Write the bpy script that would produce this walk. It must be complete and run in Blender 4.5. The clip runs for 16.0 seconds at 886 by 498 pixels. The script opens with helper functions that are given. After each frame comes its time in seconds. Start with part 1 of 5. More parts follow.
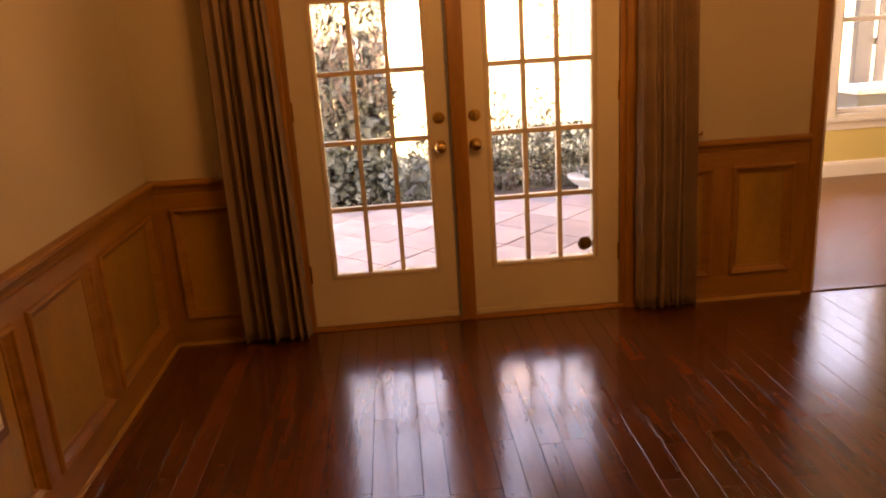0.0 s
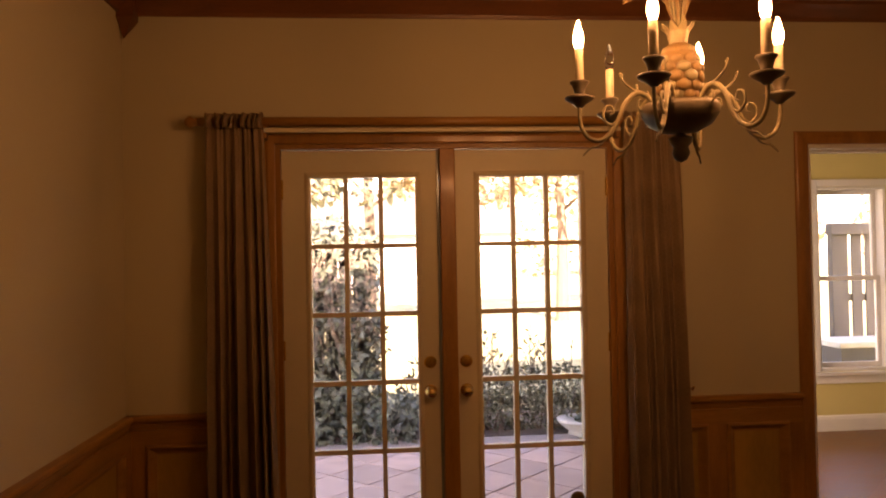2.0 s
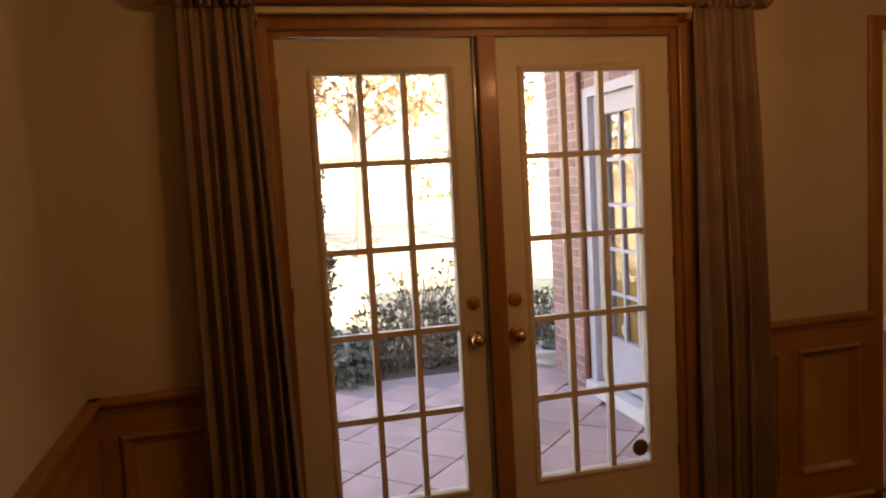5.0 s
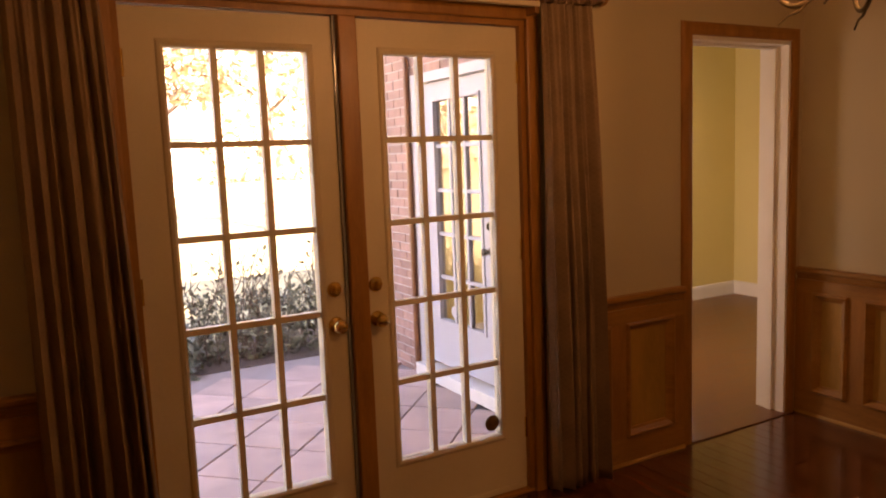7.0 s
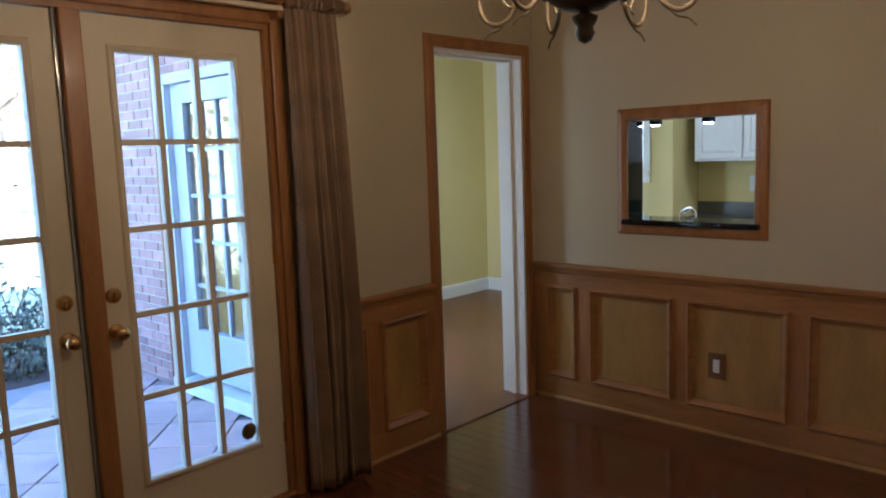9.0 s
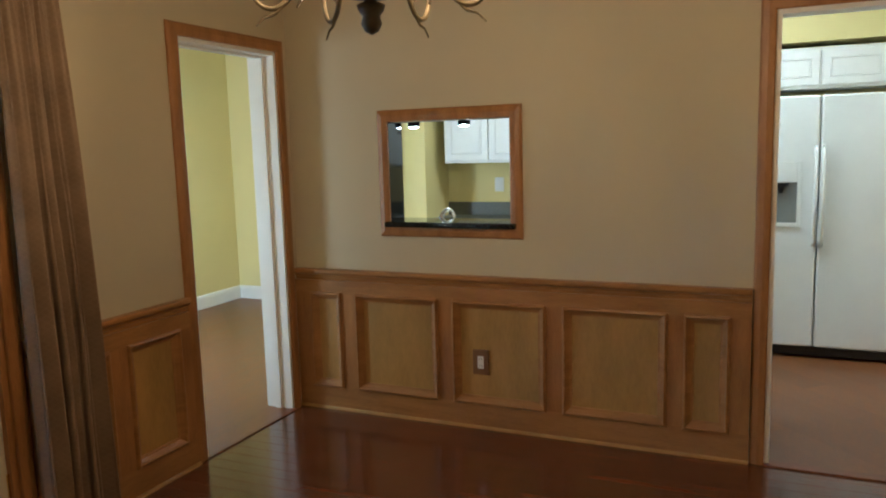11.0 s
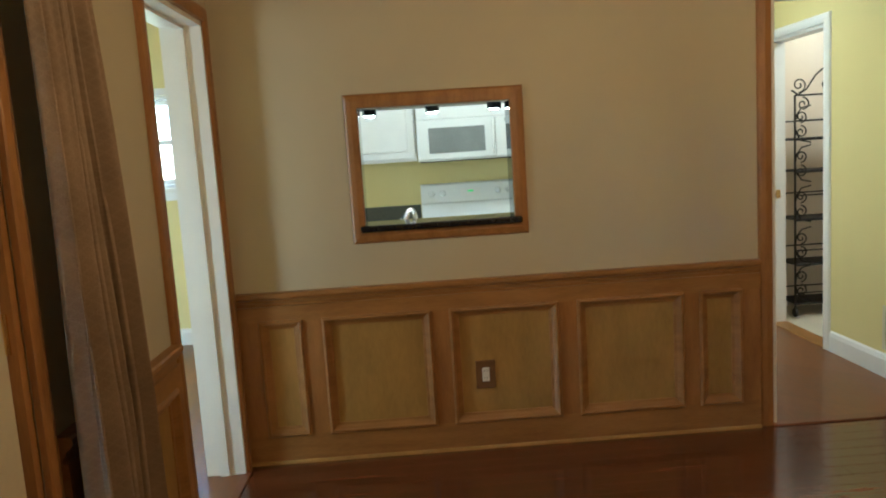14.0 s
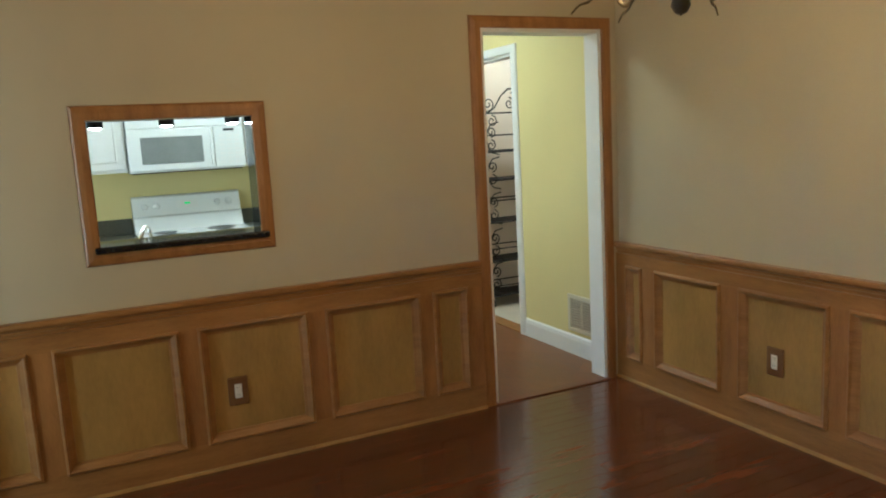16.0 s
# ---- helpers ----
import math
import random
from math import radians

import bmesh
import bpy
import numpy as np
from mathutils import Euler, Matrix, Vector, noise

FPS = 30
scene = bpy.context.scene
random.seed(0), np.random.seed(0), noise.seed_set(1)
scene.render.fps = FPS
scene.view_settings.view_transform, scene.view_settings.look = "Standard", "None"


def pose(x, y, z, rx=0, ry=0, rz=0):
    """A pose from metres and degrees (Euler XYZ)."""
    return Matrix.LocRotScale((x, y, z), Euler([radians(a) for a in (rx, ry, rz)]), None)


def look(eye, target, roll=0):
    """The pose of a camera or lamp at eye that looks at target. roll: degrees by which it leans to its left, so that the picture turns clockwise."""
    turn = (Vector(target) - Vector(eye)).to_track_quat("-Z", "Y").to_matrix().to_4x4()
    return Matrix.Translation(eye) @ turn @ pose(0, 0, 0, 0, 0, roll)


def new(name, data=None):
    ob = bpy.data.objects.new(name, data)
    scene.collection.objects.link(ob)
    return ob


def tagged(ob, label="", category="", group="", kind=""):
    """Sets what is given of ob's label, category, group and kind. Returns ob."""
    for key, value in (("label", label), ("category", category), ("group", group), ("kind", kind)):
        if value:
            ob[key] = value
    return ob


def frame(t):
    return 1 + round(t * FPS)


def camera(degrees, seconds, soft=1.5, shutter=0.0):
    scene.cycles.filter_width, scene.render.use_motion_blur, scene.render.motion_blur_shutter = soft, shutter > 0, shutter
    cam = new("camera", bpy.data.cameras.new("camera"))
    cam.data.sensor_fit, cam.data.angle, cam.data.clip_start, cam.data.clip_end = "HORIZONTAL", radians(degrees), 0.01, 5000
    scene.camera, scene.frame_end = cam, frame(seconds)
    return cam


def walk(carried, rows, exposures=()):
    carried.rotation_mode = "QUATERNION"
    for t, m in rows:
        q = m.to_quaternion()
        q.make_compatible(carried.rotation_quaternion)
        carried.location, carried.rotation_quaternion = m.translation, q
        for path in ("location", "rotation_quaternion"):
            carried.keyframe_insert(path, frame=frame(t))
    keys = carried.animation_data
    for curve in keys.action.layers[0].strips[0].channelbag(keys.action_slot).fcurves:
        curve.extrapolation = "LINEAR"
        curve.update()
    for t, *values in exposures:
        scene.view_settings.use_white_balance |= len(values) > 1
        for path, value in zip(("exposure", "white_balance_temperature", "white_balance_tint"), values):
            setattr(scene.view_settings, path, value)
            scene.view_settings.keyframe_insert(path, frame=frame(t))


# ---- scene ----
cam = camera(61.0, 16.0, soft=2.0)

PATH = [
    (0, (-0.445, -3.605, 1.436), (-0.341, -1.690, 0.869), -3.71),
    (0.5, (-0.474, -3.599, 1.448), (-0.341, -1.652, 1.007), -3.52),
    (1, (-0.478, -3.606, 1.468), (-0.326, -1.632, 1.181), -2.63),
    (1.5, (-0.470, -3.593, 1.490), (-0.308, -1.604, 1.359), -1.92),
    (2, (-0.462, -3.584, 1.506), (-0.294, -1.591, 1.534), -1.10),
    (2.5, (-0.441, -3.553, 1.512), (-0.288, -1.561, 1.595), -0.98),
    (3, (-0.481, -3.490, 1.489), (-0.345, -1.495, 1.502), -1.83),
    (3.5, (-0.611, -3.290, 1.457), (-0.434, -1.299, 1.391), -2.69),
    (3.7, (-0.664, -3.183, 1.451), (-0.457, -1.195, 1.391), -2.62),
    (5.8, (-1.203, -2.694, 1.532), (-0.518, -0.833, 1.270), -3.16),
    (6, (-1.234, -2.673, 1.530), (-0.493, -0.834, 1.268), -2.93),
    (6.5, (-1.254, -2.661, 1.522), (-0.397, -0.872, 1.265), -2.48),
    (7, (-1.249, -2.675, 1.507), (-0.274, -0.947, 1.262), -2.24),
    (7.5, (-1.228, -2.693, 1.494), (-0.128, -1.040, 1.255), -2.12),
    (8, (-1.211, -2.719, 1.499), (0.009, -1.153, 1.255), -1.99),
    (8.5, (-1.206, -2.741, 1.503), (0.130, -1.274, 1.251), -2.08),
    (9, (-1.202, -2.770, 1.500), (0.240, -1.407, 1.246), -1.97),
    (9.5, (-1.179, -2.785, 1.498), (0.356, -1.530, 1.243), -1.80),
    (10, (-1.137, -2.764, 1.501), (0.500, -1.647, 1.237), -1.57),
    (10.2, (-1.131, -2.745, 1.501), (0.551, -1.697, 1.234), -1.46),
    (12.3, (-1.082, -2.030, 1.468), (0.835, -1.523, 1.205), -3.52),
    (12.5, (-1.063, -1.894, 1.459), (0.866, -1.434, 1.195), -3.89),
    (13, (-0.997, -1.525, 1.438), (0.959, -1.213, 1.159), -4.14),
    (13.5, (-0.963, -1.215, 1.423), (1.013, -1.064, 1.156), -4.28),
    (14, (-0.970, -0.920, 1.425), (1.012, -0.983, 1.166), -3.67),
    (14.5, (-0.955, -0.677, 1.424), (1.001, -0.996, 1.158), -3.47),
    (15, (-0.996, -0.569, 1.427), (0.914, -1.101, 1.160), -3.63),
    (15.5, (-1.035, -0.601, 1.490), (0.824, -1.279, 1.197), -3.31),
    (16, (-1.024, -0.620, 1.498), (0.759, -1.475, 1.200), -3.09),
]
walk(cam, [(t, look(e, g, r)) for t, e, g, r in PATH],
     exposures=[(0.0, 4.1, 10800, 44), (1.0, 3.7, 9900, 43), (2.5, 3.05, 8700, 40), (3.5, 3.0, 7700, 34), (6.0, 3.15, 8500, 39), (7.0, 3.45, 9000, 46), (8.0, 3.6, 6600, 24), (8.5, 3.6, 5050, 15),
                (9.2, 3.7, 4300, 6), (10.2, 4.1, 4420, 3), (12.5, 4.46, 4780, -5), (14.0, 4.28, 4760, -5), (15.0, 4.2, 4740, -5), (16.0, 4.27, 4620, -5.5)])

# ---- world, sun, large lights ----
world = bpy.data.worlds.new("world")
scene.world = world
world.use_nodes = True
wn = world.node_tree.nodes
sky = wn.new("ShaderNodeTexSky")
sky.sky_type, sky.sun_disc = "NISHITA", False
sky.sun_elevation, sky.sun_rotation = radians(32), radians(177)
wn["Background"].inputs["Strength"].default_value = 0.15
world.node_tree.links.new(sky.outputs["Color"], wn["Background"].inputs["Color"])


def lamp(name, kind, energy, color, m, **size):
    data = bpy.data.lights.new(name, kind)
    data.energy, data.color = energy, color
    for key, value in size.items():
        if key == "size":
            data.size = value
        elif key == "size_y":
            data.shape, data.size_y = "RECTANGLE", value
        elif key == "radius":
            data.shadow_soft_size = value
        elif key == "angle":
            data.angle = value
    ob = new(name, data)
    ob.matrix_world = m
    return ob


lamp("sun", "SUN", 5.0, (1.0, 0.93, 0.82), look((0.4, -9, 5.6), (0, 0, 0)), angle=radians(0.6))
# unseen ceiling lamp, added to brighten the kitchen
lamp("kitchen_fill", "AREA", 2.0, (1.0, 0.9, 0.72), look((3.75, -1.9, 2.66), (3.75, -1.9, 0)), size=0.5, size_y=2.2)
# added lamp stands in for daylight entering the breakfast room by its patio door
lamp("patio_door_fill", "AREA", 2.6, (1.0, 0.93, 0.80), look((1.5, 1.63, 1.15), (4.0, 1.63, 1.0)), size=0.6, size_y=1.6)
# point lamp without a visible fixture, added to light the pantry
lamp("pantry_fill", "POINT", 1.3, (1.0, 0.9, 0.75), pose(4.1, -4.2, 2.4), radius=0.08)


# ---- materials ----
def mat(name, base, rough=0.5, metal=0.0, scale=8.0, vary=0.15, bump=0.1, stretch=(1, 1, 1), fine=60.0, island=0.0, coat=0.0, tint=None, alpha=1.0):
    """A surface with two scales of variation: broad tone and fine relief."""
    m = bpy.data.materials.new(name)
    m.use_nodes = True
    n, link = m.node_tree.nodes, m.node_tree.links.new
    p = n["Principled BSDF"]
    p.inputs["Roughness"].default_value, p.inputs["Metallic"].default_value = rough, metal
    p.inputs["Coat Weight"].default_value = coat
    p.inputs["Coat Roughness"].default_value = 0.12
    co, mp = n.new("ShaderNodeTexCoord"), n.new("ShaderNodeMapping")
    mp.inputs["Scale"].default_value = stretch
    link(co.outputs["Object"], mp.inputs["Vector"])
    src = mp.outputs["Vector"]
    if island:
        info, add = n.new("ShaderNodeObjectInfo"), n.new("ShaderNodeVectorMath")
        mul = n.new("ShaderNodeMath")
        mul.operation, mul.inputs[1].default_value = "MULTIPLY", 37.0
        link(info.outputs["Random"], mul.inputs[0])
        add.operation = "ADD"
        link(src, add.inputs[0]), link(mul.outputs[0], add.inputs[1])
        src = add.outputs[0]
    a, b = n.new("ShaderNodeTexNoise"), n.new("ShaderNodeTexNoise")
    a.inputs["Scale"].default_value, a.inputs["Detail"].default_value = scale, 5.0
    b.inputs["Scale"].default_value, b.inputs["Detail"].default_value = fine, 3.0
    link(src, a.inputs["Vector"]), link(src, b.inputs["Vector"])
    mix = n.new("ShaderNodeMix")
    mix.data_type = "RGBA"
    lo = [c * (1 - vary) for c in base]
    hi = [min(1, c * (1 + vary)) for c in (tint or base)]
    mix.inputs["A"].default_value, mix.inputs["B"].default_value = (*lo, 1), (*hi, 1)
    ramp = n.new("ShaderNodeMapRange")
    ramp.inputs["From Min"].default_value, ramp.inputs["From Max"].default_value = 0.3, 0.7
    half = n.new("ShaderNodeMath")
    half.operation, half.inputs[1].default_value, half.inputs[2].default_value = "MULTIPLY_ADD", 0.3, 0.0
    link(b.outputs["Fac"], half.inputs[0])
    both = n.new("ShaderNodeMath")
    both.operation = "MULTIPLY_ADD"
    both.inputs[1].default_value = 0.7
    link(a.outputs["Fac"], both.inputs[0]), link(half.outputs[0], both.inputs[2])
    link(both.outputs[0], ramp.inputs["Value"]), link(ramp.outputs["Result"], mix.inputs["Factor"])
    out = mix.outputs["Result"]
    if island:
        hsv = n.new("ShaderNodeHueSaturation")
        rng = n.new("ShaderNodeMapRange")
        rng.inputs["To Min"].default_value, rng.inputs["To Max"].default_value = 1 - island, 1 + island
        link(info.outputs["Random"], rng.inputs["Value"]), link(rng.outputs["Result"], hsv.inputs["Value"])
        link(out, hsv.inputs["Color"])
        out = hsv.outputs["Color"]
    link(out, p.inputs["Base Color"])
    rr = n.new("ShaderNodeMapRange")
    rr.inputs["To Min"].default_value, rr.inputs["To Max"].default_value = max(0.02, rough * 0.8), min(1, rough * 1.2)
    link(a.outputs["Fac"], rr.inputs["Value"]), link(rr.outputs["Result"], p.inputs["Roughness"])
    if bump:
        bp = n.new("ShaderNodeBump")
        bp.inputs["Strength"].default_value, bp.inputs["Distance"].default_value = bump, 0.004
        link(b.outputs["Fac"], bp.inputs["Height"]), link(bp.outputs["Normal"], p.inputs["Normal"])
    return m


def glow(name, color, strength):
    m = bpy.data.materials.new(name)
    m.use_nodes = True
    p = m.node_tree.nodes["Principled BSDF"]
    p.inputs["Base Color"].default_value = (*color, 1)
    p.inputs["Emission Color"].default_value, p.inputs["Emission Strength"].default_value = (*color, 1), strength
    return m


def clear(name, color=(1, 1, 1), rough=0.0):
    m = bpy.data.materials.new(name)
    m.use_nodes = True
    p = m.node_tree.nodes["Principled BSDF"]
    p.inputs["Base Color"].default_value, p.inputs["Roughness"].default_value = (*color, 1), rough
    p.inputs["Transmission Weight"].default_value, p.inputs["IOR"].default_value = 1.0, 1.45
    return m


WALL = mat("beige_paint", (0.50, 0.442, 0.295), 0.85, scale=1.5, vary=0.05, bump=0.12, fine=220)
CEIL = mat("ceiling_paint", (0.56, 0.5, 0.41), 0.9, scale=2, vary=0.05, bump=0.2, fine=160)
YELLOW = mat("yellow_paint", (0.71, 0.61, 0.265), 0.8, scale=1.5, vary=0.05, bump=0.1, fine=200)
PINK = mat("pantry_paint", (0.75, 0.66, 0.56), 0.8, scale=2, vary=0.05, bump=0.1, fine=200)
WHITE = mat("white_paint", (0.78, 0.77, 0.73), 0.4, scale=6, vary=0.04, bump=0.04, fine=90)
# white paint greyed, so the patio door's shade sits in its colour
SHADEDWHITE = mat("shaded_white_paint", (0.43, 0.43, 0.445), 0.5, scale=5, vary=0.06, bump=0.06, fine=70)
CREAM = mat("cream_door_paint", (0.60, 0.54, 0.385), 0.45, scale=4, vary=0.05, bump=0.05, fine=80)
WOOD = mat("stained_wood", (0.262, 0.118, 0.028), 0.42, scale=3, vary=0.17, bump=0.05, stretch=(6, 6, 1), fine=30, coat=0.1, tint=(0.325, 0.155, 0.039))
WOODH = mat("stained_wood_level", (0.265, 0.125, 0.030), 0.42, scale=3, vary=0.17, bump=0.05, stretch=(1, 1, 7), fine=30, coat=0.1, tint=(0.33, 0.165, 0.042))
PANEL = mat("panel_veneer", (0.33, 0.20, 0.046), 0.48, scale=2.2, vary=0.2, bump=0.04, stretch=(3, 3, 1), fine=24, coat=0.08, tint=(0.365, 0.215, 0.05))
DARKWOOD = mat("crown_stain", (0.17, 0.06, 0.02), 0.4, scale=3, vary=0.25, bump=0.05, stretch=(1, 1, 6), fine=30, coat=0.2)
PLANK = mat("cherry_floor", (0.095, 0.029, 0.011), 0.2, scale=2.0, vary=0.22, bump=0.02, stretch=(10, 1.0, 1), fine=14, island=0.2, coat=0.42, tint=(0.12, 0.04, 0.014))
SUBFLOOR = mat("floor_gap", (0.02, 0.008, 0.004), 0.7, bump=0)
LAMINATE = mat("kitchen_laminate", (0.175, 0.072, 0.022), 0.42, scale=3, vary=0.2, bump=0.0, stretch=(1.0, 6, 1), fine=20, island=0.1, coat=0.1)
CREAMTILE = mat("pantry_vinyl", (0.62, 0.56, 0.44), 0.4, scale=5, vary=0.1, bump=0.05)
BRASS = mat("brass", (0.75, 0.52, 0.2), 0.22, 1.0, scale=10, vary=0.12, bump=0.03)
STEEL = mat("chrome", (0.8, 0.8, 0.8), 0.1, 1.0, vary=0.03, bump=0)
FABRIC = mat("curtain_damask", (0.20, 0.135, 0.075), 0.8, scale=9, vary=0.16, bump=0.35, fine=320, tint=(0.235, 0.162, 0.095))
def diamonds(m, size):
    """A woven diamond pattern over the cloth's colour."""
    n, link = m.node_tree.nodes, m.node_tree.links.new
    p = n["Principled BSDF"]
    old = p.inputs["Base Color"].links[0].from_socket
    co = n.new("ShaderNodeTexCoord")
    fac = None
    for turn in (35, -35):
        mp, w = n.new("ShaderNodeMapping"), n.new("ShaderNodeTexWave")
        mp.inputs["Rotation"].default_value = (0, radians(turn), 0)
        link(co.outputs["Object"], mp.inputs["Vector"]), link(mp.outputs["Vector"], w.inputs["Vector"])
        w.inputs["Scale"].default_value, w.inputs["Distortion"].default_value = size, 0.3
        if fac is None:
            fac = w.outputs["Fac"]
        else:
            mx = n.new("ShaderNodeMath")
            mx.operation = "MAXIMUM"
            link(fac, mx.inputs[0]), link(w.outputs["Fac"], mx.inputs[1])
            fac = mx.outputs[0]
    rng, mix = n.new("ShaderNodeMapRange"), n.new("ShaderNodeMix")
    rng.inputs["From Min"].default_value, rng.inputs["From Max"].default_value = 0.8, 1.0
    rng.inputs["To Max"].default_value = 0.12
    mix.data_type = "RGBA"
    mix.inputs["B"].default_value = (0.36, 0.265, 0.165, 1)
    link(fac, rng.inputs["Value"]), link(rng.outputs["Result"], mix.inputs["Factor"]), link(old, mix.inputs["A"])
    link(mix.outputs["Result"], p.inputs["Base Color"])
    return m


FABRIC = diamonds(FABRIC, 21.0)
GRANITE = mat("black_granite", (0.012, 0.013, 0.013), 0.06, scale=120, vary=0.5, bump=0)
GLASS = clear("window_glass")
DOUBLEGLASS = clear("coated_double_glazing", (0.72, 0.76, 0.76))
DOUBLEGLASS.node_tree.nodes["Principled BSDF"].inputs["IOR"].default_value = 1.9
BULB = clear("bulb_glass")
FLAME = glow("lit_bulb", (1.0, 0.66, 0.32), 9)
PUCKLIGHT = glow("puck_lens", (1.0, 0.93, 0.8), 5)
BLACK = mat("black_plastic", (0.012, 0.012, 0.013), 0.4, bump=0.03)
IRON = mat("wrought_iron", (0.02, 0.017, 0.014), 0.5, 0.6, bump=0.2)
ENAMEL = mat("appliance_enamel", (0.80, 0.81, 0.78), 0.25, scale=8, vary=0.02, bump=0.02)
GREYGLASS = mat("oven_window", (0.22, 0.23, 0.22), 0.15, vary=0.1, bump=0)
COUNTER = mat("counter_laminate", (0.085, 0.085, 0.06), 0.35, scale=150, vary=0.4, bump=0.02)
DISPLAY = glow("green_digits", (0.05, 0.8, 0.15), 0.03)
VERDIGRIS = mat("antique_cream_patina", (0.105, 0.078, 0.036), 0.55, 0.1, scale=25, vary=0.4, bump=0.3, tint=(0.15, 0.125, 0.065))
GILT = mat("antique_gold", (0.12, 0.072, 0.024), 0.6, 0.15, scale=25, vary=0.35, bump=0.3)
BOWL = mat("dark_bronze", (0.085, 0.068, 0.045), 0.42, 0.3, scale=20, vary=0.4, bump=0.2)
CANDLE = mat("candle_sleeve", (0.60, 0.52, 0.36), 0.5, bump=0.05)
PLATE = mat("wood_plate", (0.17, 0.085, 0.028), 0.4, scale=5, vary=0.2, bump=0.03)
BRICK = mat("brick", (0.33, 0.20, 0.165), 0.85, scale=14, vary=0.25, bump=0.6, fine=120, island=0.2)
MORTAR = mat("mortar", (0.46, 0.42, 0.38), 0.95, scale=20, vary=0.15, bump=0.6)
TERRA = mat("terracotta_paver", (0.46, 0.335, 0.285), 0.7, scale=6, vary=0.2, bump=0.3, fine=80, island=0.14)
GROUT = mat("patio_grout", (0.30, 0.26, 0.24), 0.95, bump=0.4)
LAWN = mat("lawn", (0.30, 0.30, 0.15), 0.95, scale=4, vary=0.35, bump=0.8, fine=140, tint=(0.36, 0.34, 0.19))
IVY = mat("ivy_leaf", (0.062, 0.085, 0.062), 0.4, scale=30, vary=0.5, bump=0.1, tint=(0.115, 0.135, 0.10))
SHRUB = mat("shrub_leaf", (0.085, 0.092, 0.064), 0.5, scale=20, vary=0.5, bump=0.1, tint=(0.12, 0.125, 0.075))
AUTUMN = mat("autumn_leaf", (0.33, 0.29, 0.15), 0.6, scale=0.9, vary=0.45, bump=0.1, tint=(0.37, 0.27, 0.17))
MULCH = mat("bark_mulch", (0.085, 0.06, 0.045), 0.95, scale=30, vary=0.5, bump=1.0, fine=90)
BARK = mat("bark", (0.13, 0.095, 0.07), 0.9, scale=8, vary=0.4, bump=0.8, stretch=(3, 3, 0.6))
TWIG = mat("dry_twig", (0.24, 0.18, 0.14), 0.9, scale=10, vary=0.3, bump=0.3)
GREYWOOD = mat("weathered_wood", (0.10, 0.095, 0.092), 0.85, scale=6, vary=0.25, bump=0.4, stretch=(4, 4, 0.7))
STONE = mat("pale_stone", (0.62, 0.6, 0.55), 0.8, scale=9, vary=0.15, bump=0.5)
ROOF = mat("roof_shingle", (0.12, 0.11, 0.10), 0.9, scale=9, vary=0.3, bump=0.5)


# ---- builders ----
def bx(bm, x0, x1, y0, y1, z0, z1, bevel=0.0):
    x0, x1, y0, y1, z0, z1 = min(x0, x1), max(x0, x1), min(y0, y1), max(y0, y1), min(z0, z1), max(z0, z1)
    r = bmesh.ops.create_cube(bm, size=1.0, matrix=Matrix.Translation(((x0 + x1) / 2, (y0 + y1) / 2, (z0 + z1) / 2)) @ Matrix.Diagonal((x1 - x0, y1 - y0, z1 - z0, 1)))
    if bevel:
        edges = {e for v in r["verts"] for e in v.link_edges}
        bmesh.ops.bevel(bm, geom=list(edges), offset=min(bevel, 0.45 * min(x1 - x0, y1 - y0, z1 - z0)), segments=2, affect="EDGES", profile=0.5)
    return bm


def box(x0, x1, y0, y1, z0, z1, bevel=0.0):
    return bx(bmesh.new(), x0, x1, y0, y1, z0, z1, bevel)


def part(name, bm, material, parent=None, label="", smooth=False):
    bmesh.ops.recalc_face_normals(bm, faces=bm.faces)
    me = bpy.data.meshes.new(name)
    bm.to_mesh(me)
    bm.free()
    me.materials.append(material)
    if smooth:
        for f in me.polygons:
            f.use_smooth = True
    ob = new(name, me)
    ob.parent = parent
    return tagged(ob, label)


def thing(name, label, category, at=(0, 0, 0), group="", kind=""):
    ob = new(name)
    ob.location = at
    ob.empty_display_size = 0.05
    return tagged(ob, label, category, group, kind)


def settle(ob, *parts):
    """Parts are built in world coordinates; keep them there under a placed Empty."""
    inv = Matrix.Translation(ob.location).inverted()
    for p in parts or ob.children:
        p.matrix_parent_inverse = inv
    return ob


def sweep(bm, prof, a, b, u, v, ma=0.0, mb=0.0):
    """A moulding: the profile (p along u, q along v) drawn from a to b; ma and mb mitre its ends by p."""
    a, b, u, v = Vector(a), Vector(b), Vector(u), Vector(v)
    d = (b - a).normalized()
    s = [bm.verts.new(a + u * p + v * q + d * ma * p) for p, q in prof]
    e = [bm.verts.new(b + u * p + v * q - d * mb * p) for p, q in prof]
    k = len(prof)
    for i in range(k):
        bm.faces.new((s[i], s[(i + 1) % k], e[(i + 1) % k], e[i]))
    bm.faces.new(s), bm.faces.new(e[::-1])
    return bm


def lathe(bm, prof, centre, seg=24):
    """prof: (radius, z) from the bottom up, turned about the upright axis at centre."""
    rings = []
    for r, z in prof:
        rings.append([bm.verts.new((centre[0] + max(r, 1e-4) * math.cos(2 * math.pi * i / seg), centre[1] + max(r, 1e-4) * math.sin(2 * math.pi * i / seg), centre[2] + z)) for i in range(seg)])
    for p, q in zip(rings, rings[1:]):
        for i in range(seg):
            bm.faces.new((p[i], p[(i + 1) % seg], q[(i + 1) % seg], q[i]))
    bm.faces.new(rings[0][::-1]), bm.faces.new(rings[-1])
    return bm


